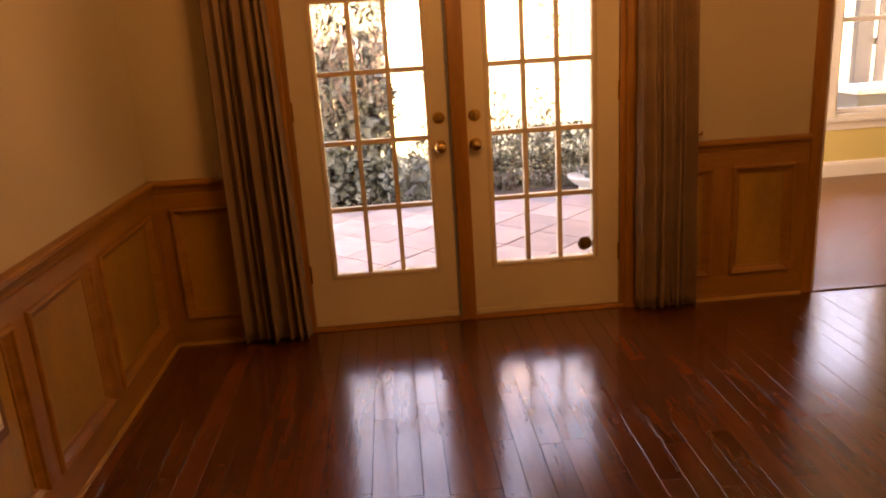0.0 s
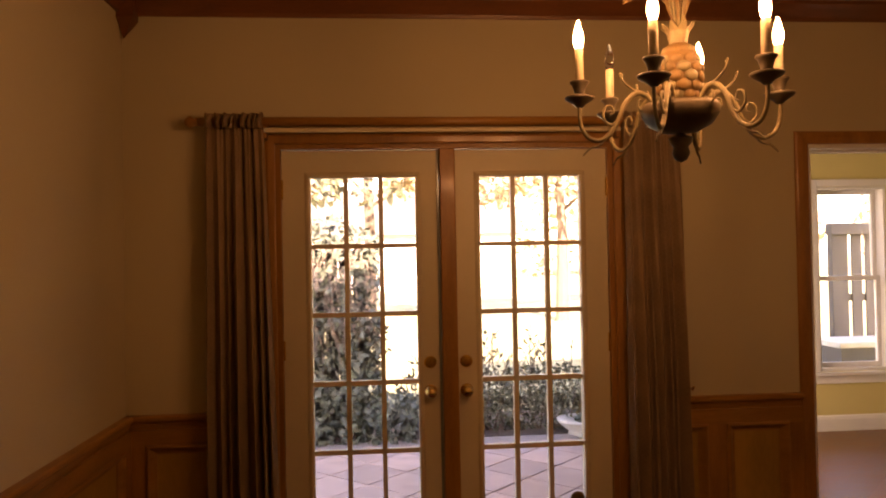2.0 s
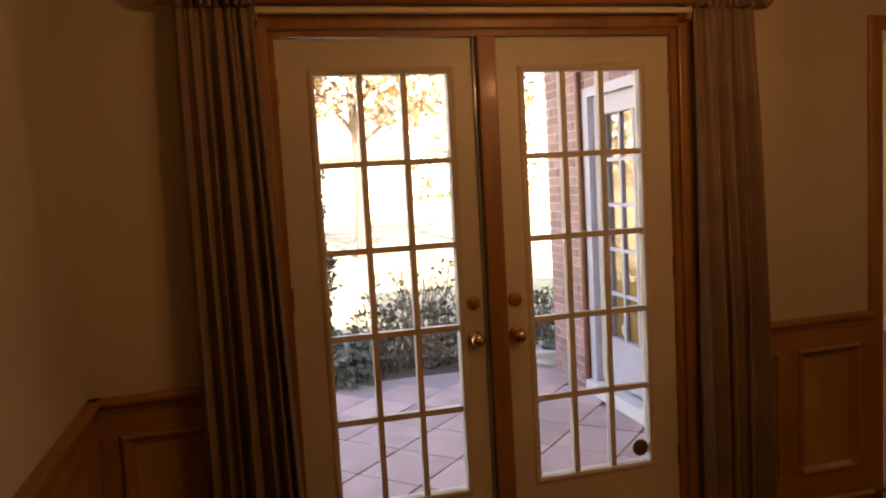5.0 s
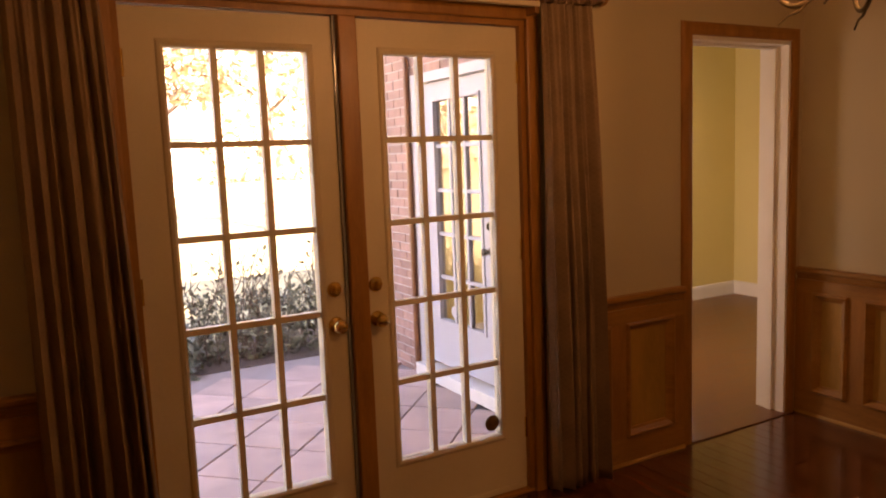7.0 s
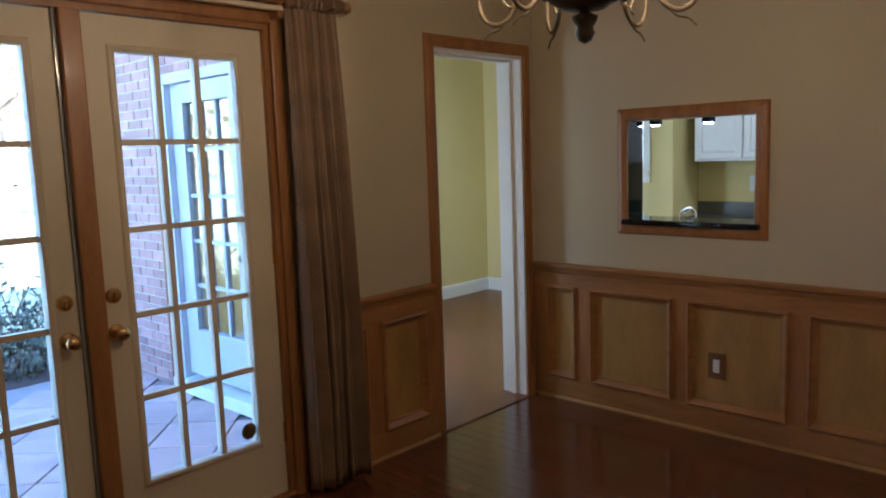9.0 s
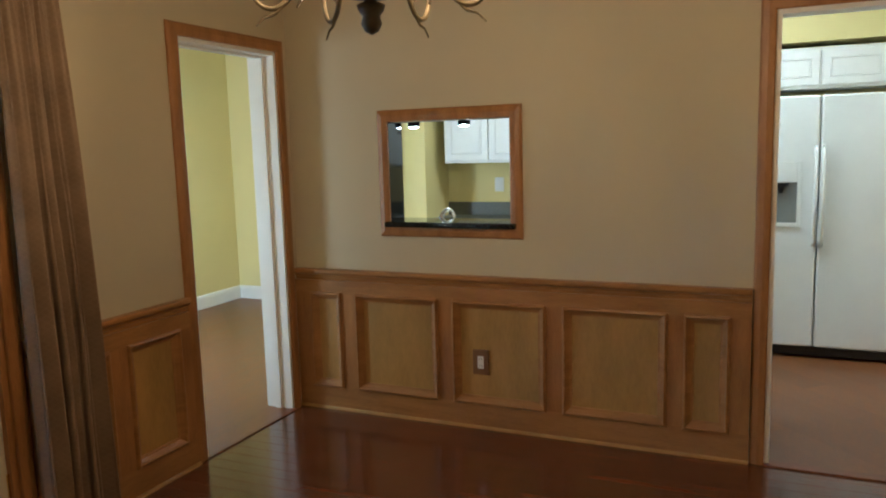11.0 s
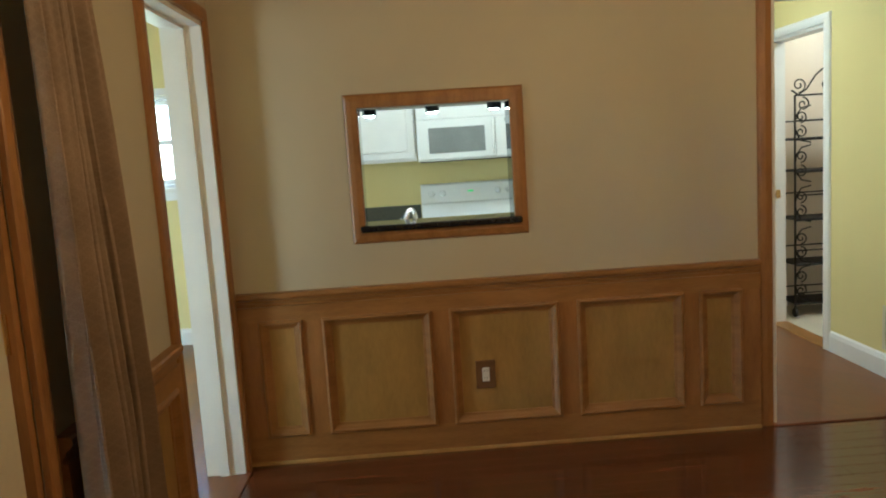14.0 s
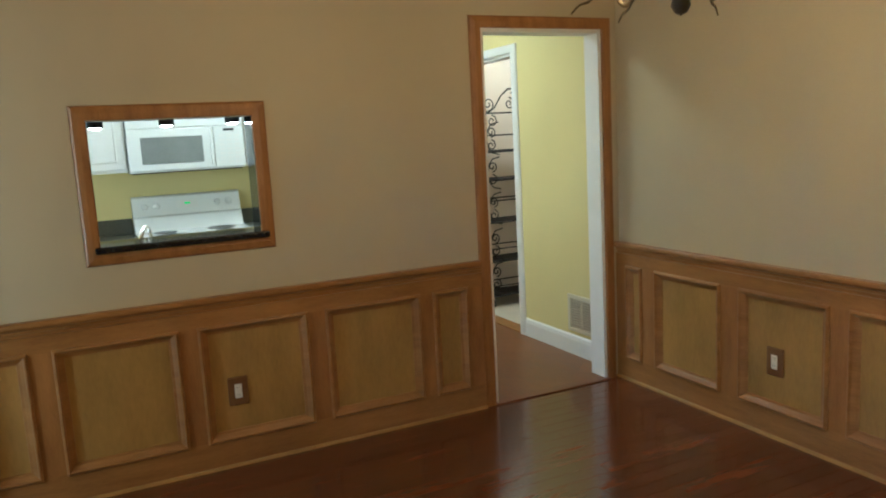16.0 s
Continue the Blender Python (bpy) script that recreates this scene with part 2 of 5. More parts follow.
def tube(bm, pts, r, seg=8, taper=1.0):
    """A round bar along the points."""
    pts = [Vector(p) for p in pts]
    rings = []
    for i, p in enumerate(pts):
        d = (pts[min(i + 1, len(pts) - 1)] - pts[max(i - 1, 0)]).normalized()
        s = d.orthogonal().normalized() if not rings else (rings[-1][1] - d * rings[-1][1].dot(d)).normalized()
        t = d.cross(s)
        rr = r * (1 + (taper - 1) * i / max(1, len(pts) - 1))
        rings.append(([bm.verts.new(p + rr * (s * math.cos(2 * math.pi * k / seg) + t * math.sin(2 * math.pi * k / seg))) for k in range(seg)], s))
    for (p, _), (q, _) in zip(rings, rings[1:]):
        for k in range(seg):
            bm.faces.new((p[k], p[(k + 1) % seg], q[(k + 1) % seg], q[k]))
    bm.faces.new(rings[0][0][::-1]), bm.faces.new(rings[-1][0])
    return bm


def flow(pts, steps=5):
    """Points of a smooth curve through the given ones."""
    p = [Vector(q) for q in pts]
    p = [p[0] * 2 - p[1]] + p + [p[-1] * 2 - p[-2]]
    out = []
    for a, b, c, d in zip(p, p[1:], p[2:], p[3:]):
        for k in range(steps):
            t = k / steps
            out.append(0.5 * (2 * b + (c - a) * t + (2 * a - 5 * b + 4 * c - d) * t * t + (3 * b - a - 3 * c + d) * t ** 3))
    return out + [p[-2]]


def structure(name, bm, material, label, category="wall", smooth=False):
    return tagged(part(name, bm, material, smooth=smooth), label, category, kind="structure")


# ---- the setting ----
XW, XE, YN, YS, ZC = -1.62, 2.5, -0.05, -3.47, 2.73
DX = -0.113  # the french doors' place along their wall
SX0, SX1 = -1.22, 0.28  # opening to the hall in the south wall

wall = bmesh.new()
bx(wall, XW - 0.15, -0.83 + DX, YN, 0.12, 0, 2.9), bx(wall, -0.83 + DX, 0.78 + DX, YN, 0.12, 2.06, 2.9), bx(wall, 0.78 + DX, 1.64, YN, 0.12, 0, 2.9)
bx(wall, 1.64, 2.40, YN, 0.12, 2.04, 2.9), bx(wall, 2.40, 2.62, YN, 0.12, 0, 2.9)
structure("wall_north", wall, WALL, "beige painted dining room wall with french doors and a cased opening")
wall = bmesh.new()
bx(wall, XE, 2.62, YN, -0.68, 0, 2.9), bx(wall, XE, 2.62, -0.68, -1.375, 0, 1.08), bx(wall, XE, 2.62, -0.68, -1.375, 1.636, 2.9)
bx(wall, XE, 2.62, -1.375, -2.582, 0, 2.9), bx(wall, XE, 2.62, -2.582, -3.364, 2.04, 2.9), bx(wall, XE, 2.62, -3.364, -3.60, 0, 2.9)
structure("wall_east", wall, WALL, "beige painted dining room wall with a kitchen pass-through and cased doorway")
structure("wall_west", box(XW - 0.15, XW, YS - 0.15, YN, 0, 2.9), WALL, "beige painted dining room wall above wood wainscot")
wall = bmesh.new()
bx(wall, XW, SX0, YS - 0.13, YS, 0, 2.9), bx(wall, SX0, SX1, YS - 0.13, YS, 2.04, 2.9), bx(wall, SX1, XE, YS - 0.13, YS, 0, 2.9)
structure("wall_south", wall, WALL, "beige painted dining room wall above wood wainscot")
wall = bmesh.new()
bx(wall, SX0 - 0.5, SX0 - 0.35, -5.6, YS - 0.13, 0, 2.9), bx(wall, SX1 + 0.35, SX1 + 0.5, -5.6, YS - 0.13, 0, 2.9), bx(wall, SX0 - 0.35, SX1 + 0.35, -5.6, -5.45, 0, 2.9)
structure("wall_hall", wall, WALL, "beige painted walls of the hall")
structure("floor_hall", box(SX0 - 0.35, SX1 + 0.35, -5.45, YS, -0.06, 0.0), LAMINATE, "brown wood-look hall floor", "floor")
structure("ceiling_hall", box(SX0 - 0.35, SX1 + 0.35, -5.45, YS - 0.13, ZC, ZC + 0.1), CEIL, "flat painted hall ceiling", "ceiling")
structure("ceiling", box(XW, XE, YS, YN, ZC, ZC + 0.1), CEIL, "flat painted dining room ceiling", "ceiling")
structure("floor", box(XW, XE, YS, YN, -0.06, -0.012), SUBFLOOR, "dark cherry hardwood plank floor, glossy", "floor")

# kitchen, breakfast room and pantry shell
structure("floor_kitchen", box(2.502, 4.92, -3.50, 0.12, -0.06, 0.0), LAMINATE, "brown wood-look kitchen floor", "floor")
structure("floor_breakfast", box(1.45, 5.05, 0.12, 2.47, -0.06, 0.0), LAMINATE, "brown wood-look breakfast room floor", "floor")
bm = box(1.64, 2.40, -0.05, 0.12, -0.05, 0.004)
structure("threshold_1", bm, LAMINATE, "stained wood threshold under the cased opening", "threshold")
structure("threshold_strip", box(1.64, 2.40, -0.075, -0.035, 0.0, 0.007, 0.002), DARKWOOD, "dark metal-look strip between the two floors", "threshold")
bm = box(2.47, 2.53, -3.364, -2.582, 0.001, 0.008)
structure("threshold_2", bm, DARKWOOD, "stained wood threshold under the kitchen doorway", "threshold")
structure("floor_pantry", box(3.3, 4.92, -5.0, -3.60, -0.06, 0.003), CREAMTILE, "cream vinyl pantry floor", "floor")
structure("wall_kitchen_east", box(4.92, 5.045, -5.0, 0.02, 0, 2.9), YELLOW, "yellow painted kitchen wall")
structure("wall_kitchen_end", box(4.45, 5.05, 0.02, 0.12, 0, 2.9), YELLOW, "yellow painted stub wall at the counter end")
wall = bmesh.new()
bx(wall, 2.62, 3.68, -3.60, -3.50, 0, 2.9), bx(wall, 3.68, 4.42, -3.60, -3.50, 2.05, 2.9), bx(wall, 4.42, 4.92, -3.60, -3.50, 0, 2.9)
structure("wall_kitchen_south", wall, YELLOW, "yellow painted kitchen wall with pantry doorway")
wall = bmesh.new()
bx(wall, 3.2, 3.3, -5.0, -3.60, 0, 2.9), bx(wall, 3.3, 4.92, -5.1, -5.0, 0, 2.9)
structure("wall_pantry", wall, PINK, "pale pink painted pantry walls")
structure("pantry_lining", box(4.905, 4.92, -5.0, -3.60, 0, 2.72), PINK, "pale pink painted pantry wall")
structure("ceiling_kitchen", bx(box(2.62, 4.92, -5.0, 0.12, ZC, ZC + 0.1), 1.45, 5.05, 0.125, 2.47, ZC, ZC + 0.1), CEIL, "flat white kitchen ceiling", "ceiling")
wall = bmesh.new()  # breakfast north wall, two tall windows
for a, b in ((1.45, 2.47), (3.10, 3.21), (3.84, 5.05)):
    bx(wall, a, b, 2.47, 2.65, -0.2, 2.9)
for a, b in ((2.47, 3.10), (3.21, 3.84)):
    bx(wall, a, b, 2.47, 2.65, -0.2, 0.50), bx(wall, a, b, 2.47, 2.65, 2.06, 2.9)
structure("wall_breakfast_north", wall, YELLOW, "yellow painted breakfast room wall with two windows")
wall = bmesh.new()
bx(wall, 5.05, 5.22, 0.02, 0.585, 0, 2.9), bx(wall, 5.05, 5.22, 0.585, 1.4, 0, 1.27), bx(wall, 5.05, 5.22, 0.585, 1.4, 1.98, 2.9), bx(wall, 5.05, 5.22, 1.4, 2.65, 0, 2.9)
structure("wall_breakfast_east", wall, YELLOW, "yellow painted breakfast room wall with a high window")
BX = 1.28  # outer brick face of the ell
wall = bmesh.new()  # ell, west wall with the patio door
bx(wall, BX + 0.1, 1.45, 0.12, 1.1, -0.2, 2.9), bx(wall, BX + 0.1, 1.45, 1.1, 2.16, 2.08, 2.9), bx(wall, BX + 0.1, 1.45, 2.16, 2.65, -0.2, 2.9), bx(wall, BX + 0.1, 1.45, 1.1, 2.16, -0.2, 0.0)
structure("wall_breakfast_west", wall, YELLOW, "yellow painted wall of the breakfast room around the patio door")
for name, y, x0, x1 in (("baseboard_1", 2.47, 1.45, 5.05),):
    bm = sweep(bmesh.new(), [(0, 0), (0.016, 0), (0.016, 0.10), (0.010, 0.125), (0, 0.135)], (x0, y, 0), (x1, y, 0), (0, -1, 0), (0, 0, 1))
    structure(name, bm, WHITE, "white painted baseboard", "baseboard")
bm = sweep(bmesh.new(), [(0, 0), (0.016, 0), (0.016, 0.10), (0.010, 0.125), (0, 0.135)], (5.05, 2.47, 0), (5.05, 0.12, 0), (-1, 0, 0), (0, 0, 1))
structure("baseboard_2", bm, WHITE, "white painted baseboard", "baseboard")
bm = sweep(bmesh.new(), [(0, 0), (0.016, 0), (0.016, 0.10), (0.010, 0.125), (0, 0.135)], (2.64, -3.50, 0), (3.61, -3.50, 0), (0, 1, 0), (0, 0, 1))
structure("baseboard_3", bm, WHITE, "white painted baseboard under the floor vent grille", "baseboard")
# both roofs are out of view, added to shade the patio and brick
structure("roof", sweep(bmesh.new(), [(-6.0, 2.92), (-6.0, 3.02), (-2.7, 4.7), (0.80, 2.95), (0.80, 2.82), (0.55, 2.92)], (-2.2, 0, 0), (5.6, 0, 0), (0, 1, 0), (0, 0, 1)), ROOF, "unseen shingled roof added over the house to shade the patio", "roof")
structure("shade_roof_ell", box(0.60, 5.4, 0.56, 3.2, 2.92, 3.05), ROOF, "unseen shingled roof added over the breakfast room to shade the patio", "roof")

# ---- wainscot ----
CHAIR = [(0, 0.755), (0.012, 0.755), (0.016, 0.775), (0.022, 0.78), (0.024, 0.79), (0.034, 0.796), (0.042, 0.806), (0.042, 0.819), (0.036, 0.825), (0, 0.825)]
BEAD = [(0, -0.02), (0, 0.004), (0.004, 0.011), (0.010, 0.014), (0.015, 0.012), (0.018, 0.004), (0.034, -0.010), (0.044, -0.013), (0.046, -0.02)]
SHOE = [(0.02, 0), (0.037, 0), (0.036, 0.008), (0.031, 0.014), (0.02, 0.016)]


def wainscot(name, o, u, n, length, panels, label):
    """Rails, stiles and framed panels on a wall; o: its start on the floor, u along it, n into the room."""
    o, u, n, up = Vector(o), Vector(u), Vector(n), Vector((0, 0, 1))
    root = tagged(new(name), label, "wainscot", kind="structure")

    def piece(pname, s0, s1, z0, z1, d0, d1, m):
        bm = bmesh.new()
        p, q = o + u * s0 + n * d0 + up * z0, o + u * s1 + n * d1 + up * z1
        bx(bm, p.x, q.x, p.y, q.y, p.z, q.z)
        return part(pname, bm, m, root)

    z0, z1 = 0.14, 0.685
    piece("bottom_rail", 0, length, 0, z0, 0.001, 0.026, WOODH)
    piece("top_rail", 0, length, z1, 0.76, 0.001, 0.026, WOODH)
    edges = [0] + [e for p in panels for e in p] + [length]
    for s0, s1 in zip(edges[::2], edges[1::2]):
        if s1 - s0 > 0.01:
            piece("stile", s0, s1, z0, z1, 0.001, 0.026, WOOD)
    for s0, s1 in panels:
        piece("panel", s0, s1, z0, z1, 0.001, 0.009, PANEL)
        bm, face = bmesh.new(), n * 0.026
        c = [o + u * s0 + up * z0 + face, o + u * s1 + up * z0 + face, o + u * s1 + up * z1 + face, o + u * s0 + up * z1 + face]
        for i, w in enumerate((up, -u, -up, u)):
            sweep(bm, [(p - 0.008, q) for p, q in BEAD], c[i], c[(i + 1) % 4], w, n, 1, 1)
        part("panel_moulding", bm, WOODH, root)
    part("chair_rail", sweep(bmesh.new(), CHAIR, o, o + u * length, n, up), WOODH, root)
    part("shoe_moulding", sweep(bmesh.new(), SHOE, o, o + u * length, n, up), PANEL, root)
    return root


wainscot("wainscot_east", (XE, YN, 0), (0, -1, 0), (-1, 0, 0), 2.467, [(0.11, 0.297), (0.402, 0.897), (0.995, 1.495), (1.597, 2.09), (2.18, 2.37)], "stained wood wainscot with framed panels and chair rail")
SP = [(0.095, 0.215), (0.337, 0.80), (0.93, 1.41), (1.515, 1.99)]
wainscot("wainscot_south_east", (XE, YS, 0), (-1, 0, 0), (0, 1, 0), XE - SX1 - 0.065, SP, "stained wood wainscot with framed panels and chair rail")
wainscot("wainscot_south_west", (SX0 - 0.065, YS, 0), (-1, 0, 0), (0, 1, 0), SX0 - 0.065 - XW, [(0.07, 0.27)], "stained wood wainscot with framed panels and chair rail")
wainscot("wainscot_west", (XW, YN, 0), (0, -1, 0), (1, 0, 0), YN - YS, [(0.13, 0.76), (0.86, 1.35), (1.455, 1.95), (2.05, 2.55), (2.65, 3.15)], "stained wood wainscot with framed panels and chair rail")
wainscot("wainscot_north_west", (XW, YN, 0), (1, 0, 0), (0, -1, 0), -0.89 + DX - XW, [(0.10, 0.52)], "stained wood wainscot panel beside the curtain")
wainscot("wainscot_north_east", (0.84 + DX, YN, 0), (1, 0, 0), (0, -1, 0), 0.849, [(0.09, 0.36), (0.47, 0.77)], "stained wood wainscot panel beside the curtain")

# ---- crown ----
CROWN = [(0, -0.085), (0.012, -0.085), (0.018, -0.07), (0.045, -0.035), (0.062, -0.015), (0.066, 0), (0, 0)]
for i, (a, b, n) in enumerate((((XW, YN, ZC), (XE, YN, ZC), (0, -1, 0)), ((XE, YN, ZC), (XE, YS, ZC), (-1, 0, 0)), ((XE, YS, ZC), (XW, YS, ZC), (0, 1, 0)), ((XW, YS, ZC), (XW, YN, ZC), (1, 0, 0)))):
    structure(f"trim_crown_{i + 1}", sweep(bmesh.new(), CROWN, a, b, n, (0, 0, 1), 1, 1), DARKWOOD, "dark stained wood crown moulding", "crown moulding")
for i, (x, y, sx, sy) in enumerate(((XW, YN, 1, -1), (XE, YN, -1, -1), (XE, YS, -1, 1), (XW, YS, 1, 1))):
    bm = box(x, x + sx * 0.075, y, y + sy * 0.075, ZC - 0.11, ZC - 0.001)
    low = [bm.verts.new(p) for p in ((x, y, ZC - 0.11), (x + sx * 0.075, y, ZC - 0.11), (x + sx * 0.075, y + sy * 0.075, ZC - 0.11), (x, y + sy * 0.075, ZC - 0.11))]
    tip = bm.verts.new((x + sx * 0.012, y + sy * 0.012, ZC - 0.19))
    for k in range(4):
        bm.faces.new((low[k], low[(k + 1) % 4], tip))
    structure(f"trim_corner_{i + 1}", bm, DARKWOOD, "dark stained corner block with a pointed drop", "corner block")

# ---- casings ----
CASE = [(0, 0.001), (0, 0.016), (0.006, 0.019), (0.030, 0.021), (0.052, 0.016), (0.060, 0.011), (0.064, 0.001)]


def casing(name, o, u, n, s0, s1, z1, m, label, z0=None, wide=1.0):
    """A mitred frame outside an opening; p runs outwards from the opening's edge."""
    o, u, n, up = Vector(o), Vector(u), Vector(n), Vector((0, 0, 1))
    root = tagged(new(name), label, "casing", kind="structure")
    prof = [(p * wide, q) for p, q in CASE]
    low = z0 if z0 is not None else 0.0
    a, b, c, d = o + u * s0 + up * low, o + u * s0 + up * z1, o + u * s1 + up * z1, o + u * s1 + up * low
    mit = -1
    part("left_casing", sweep(bmesh.new(), prof, a, b, -u, n, mit if z0 is not None else 0, mit), m, root)
    part("head_casing", sweep(bmesh.new(), prof, b, c, up, n, mit, mit), m, root)
    part("right_casing", sweep(bmesh.new(), prof, c, d, u, n, mit, mit if z0 is not None else 0), m, root)
    if z0 is not None:
        part("bottom_casing", sweep(bmesh.new(), prof, d, a, -up, n, mit, mit), m, root)
    return root


casing("trim_french_doors", (0, YN, 0), (1, 0, 0), (0, -1, 0), -0.825 + DX, 0.775 + DX, 2.055, WOOD, "stained wood casing around the french doors")
casing("trim_opening", (0, YN, 0), (1, 0, 0), (0, -1, 0), 1.64, 2.395, 2.04, WOOD, "stained wood casing around the breakfast room opening")
casing("trim_pass_through", (XE, 0, 0), (0, 1, 0), (-1, 0, 0), -1.372, -0.683, 1.636, WOOD, "stained wood frame around the kitchen pass-through", z0=1.085)
casing("trim_doorway", (XE, 0, 0), (0, 1, 0), (-1, 0, 0), -3.362, -2.582, 2.04, WOOD, "stained wood casing around the kitchen doorway")
casing("trim_hall", (0, YS, 0), (1, 0, 0), (0, 1, 0), SX0, SX1, 2.04, WOOD, "stained wood casing around the hall opening")
casing("trim_pantry", (0, -3.50, 0), (1, 0, 0), (0, 1, 0), 3.68, 4.42, 2.05, WHITE, "white painted casing around the pantry doorway")
jamb = bmesh.new()
bx(jamb, 2.378, 2.40, -0.052, 0.125, 0.005, 2.02), bx(jamb, 1.64, 1.662, -0.048, 0.125, 0.005, 2.02), bx(jamb, 1.64, 2.40, -0.048, 0.125, 2.02, 2.04)
bx(jamb, 2.365, 2.378, 0.02, 0.06, 0.005, 2.008), bx(jamb, 1.662, 1.675, 0.02, 0.06, 0.005, 2.008), bx(jamb, 1.662, 2.378, 0.02, 0.06, 2.008, 2.02)
structure("door_jamb_1", jamb, WHITE, "white painted door jamb with a stop", "door jamb")
jamb = bmesh.new()
bx(jamb, 2.498, 2.625, -3.364, -3.342, 0.007, 2.02), bx(jamb, 2.498, 2.625, -2.604, -2.582, 0.007, 2.02), bx(jamb, 2.498, 2.625, -3.364, -2.582, 2.02, 2.04)
structure("door_jamb_2", jamb, WHITE, "white painted door jamb", "door jamb")
frame_bm = bmesh.new()
bx(frame_bm, -0.83 + DX, -0.802 + DX, -0.045, 0.12, 0.0, 2.032), bx(frame_bm, 0.752 + DX, 0.78 + DX, -0.045, 0.12, 0.0, 2.032), bx(frame_bm, -0.83 + DX, 0.78 + DX, -0.045, 0.12, 2.032, 2.06)
structure("door_frame_1", frame_bm, WOOD, "stained wood frame of the french doors", "door frame")
structure("door_post", box(-0.062 + DX, 0.012 + DX, -0.058, 0.10, 0.0, 2.032, 0.006), WOOD, "stained wood post between the french doors", "door post")
part("weather_strip", box(-0.0755 + DX, -0.0635 + DX, -0.034, -0.0235, 0.02, 2.03), GREYGLASS, bpy.data.objects["door_post"], "grey weather strip")
structure("sill", box(-0.83 + DX, 0.78 + DX, -0.05, 0.16, -0.06, 0.014, 0.004), WOODH, "stained wood sill under the french doors", "door sill")


# ---- french doors ----
def lites(parent, axis, pos, a0, a1, z0, z1, cols, rows, m, depth=0.036, bar=0.022, glass=None):
    """Bars and panes of a glazed door or sash; axis: the way that the columns run."""
    def cell(p0, p1, d0, d1, q0, q1):
        return box(p0, p1, pos + d0, pos + d1, q0, q1) if axis == "x" else box(pos + d0, pos + d1, p0, p1, q0, q1)
    w, h = (a1 - a0) / cols, (z1 - z0) / rows
    for i in range(1, cols):
        part("muntin", cell(a0 + i * w - bar / 2, a0 + i * w + bar / 2, -depth / 2, depth / 2, z0, z1), m, parent)
    for j in range(1, rows):
        part("muntin", cell(a0, a1, -depth / 2 + 0.003, depth / 2 - 0.003, z0 + j * h - bar / 2, z0 + j * h + bar / 2), m, parent)
    for i in range(cols):
        for j in range(rows):
            e0 = bar / 2 if i else 0
            pane = part("pane", cell(a0 + i * w, a0 + (i + 1) * w, -0.0015, 0.0015, z0 + j * h, z0 + (j + 1) * h), glass or GLASS, parent)
            pane.visible_shadow = False


def knob(parent, x, y, z, nx, ny, m, size=1.0, label="polished brass knob"):
    n = Vector((nx, ny, 0))
    turn = n.to_track_quat("Z", "Y").to_matrix().to_4x4()
    bm = lathe(bmesh.new(), [(0.030, 0), (0.031, 0.004), (0.026, 0.010), (0.012, 0.014), (0.011, 0.034), (0.022, 0.040), (0.027, 0.052), (0.024, 0.064), (0.012, 0.070), (0.0, 0.071)], (0, 0, 0), 20)
    bmesh.ops.transform(bm, matrix=Matrix.Translation((x, y, z)) @ turn @ Matrix.Scale(size, 4), verts=bm.verts)
    return part("knob", bm, m, parent, label, smooth=True)


def deadbolt(parent, x, y, z, nx, ny, m):
    turn = Vector((nx, ny, 0)).to_track_quat("Z", "Y").to_matrix().to_4x4()
    bm = lathe(bmesh.new(), [(0.029, 0), (0.030, 0.005), (0.025, 0.012), (0.010, 0.013), (0.0, 0.013)], (0, 0, 0), 20)
    bx(bm, -0.004, 0.004, -0.015, 0.015, 0.012, 0.028, 0.002)
    bmesh.ops.transform(bm, matrix=Matrix.Translation((x, y, z)) @ turn, verts=bm.verts)
    return part("deadbolt", bm, m, parent, "brass deadbolt turn", smooth=False)


def french_door(x0, x1, g0, g1, hand, label):
    d = thing("french_door", label, "door", ((x0 + x1) / 2, 0, 0.016), "french doors")
    za, zb, z0, z1 = 0.285, 1.90, 0.016, 2.028
    for name, b in (("stile", (x0, g0, -0.022, 0.022, z0, z1)), ("stile", (g1, x1, -0.022, 0.022, z0, z1)), ("top_rail", (g0, g1, -0.022, 0.022, zb, z1)), ("bottom_rail", (g0, g1, -0.022, 0.022, z0, za))):
        part(name, box(*b), CREAM, d)
    lip = bmesh.new()
    prof = [(0, 0), (0, 0.006), (0.010, 0.010), (0.020, 0.007), (0.026, 0)]
    c = [Vector((g0, -0.022, za)), Vector((g1, -0.022, za)), Vector((g1, -0.022, zb)), Vector((g0, -0.022, zb))]
    for i, w in enumerate(((0, 0, -1), (1, 0, 0), (0, 0, 1), (-1, 0, 0))):
        sweep(lip, prof, c[i], c[(i + 1) % 4], w, (0, -1, 0), -1, -1)
    part("glazing_frame", lip, CREAM, d)
    lites(d, "x", 0.0, g0, g1, za, zb, 3, 5, CREAM)
    hx = x1 - 0.055 if hand > 0 else x0 + 0.038
    knob(d, hx, -0.022, 0.886, 0, -1, BRASS)
    deadbolt(d, hx, -0.022, 1.022, 0, -1, BRASS)
    for z in (0.25, 1.05, 1.80):
        ex = x0 + 0.001 if hand > 0 else x1 - 0.001
        part("hinge", lathe(bmesh.new(), [(0.006, 0), (0.006, 0.09)], (ex, -0.027, z), 10), BRASS, d, "brass hinge")
    part("weather_strip", box(x0 + 0.01, x1 - 0.01, -0.03, -0.022, 0.018, 0.045, 0.003), CREAM, d)
    return settle(d)


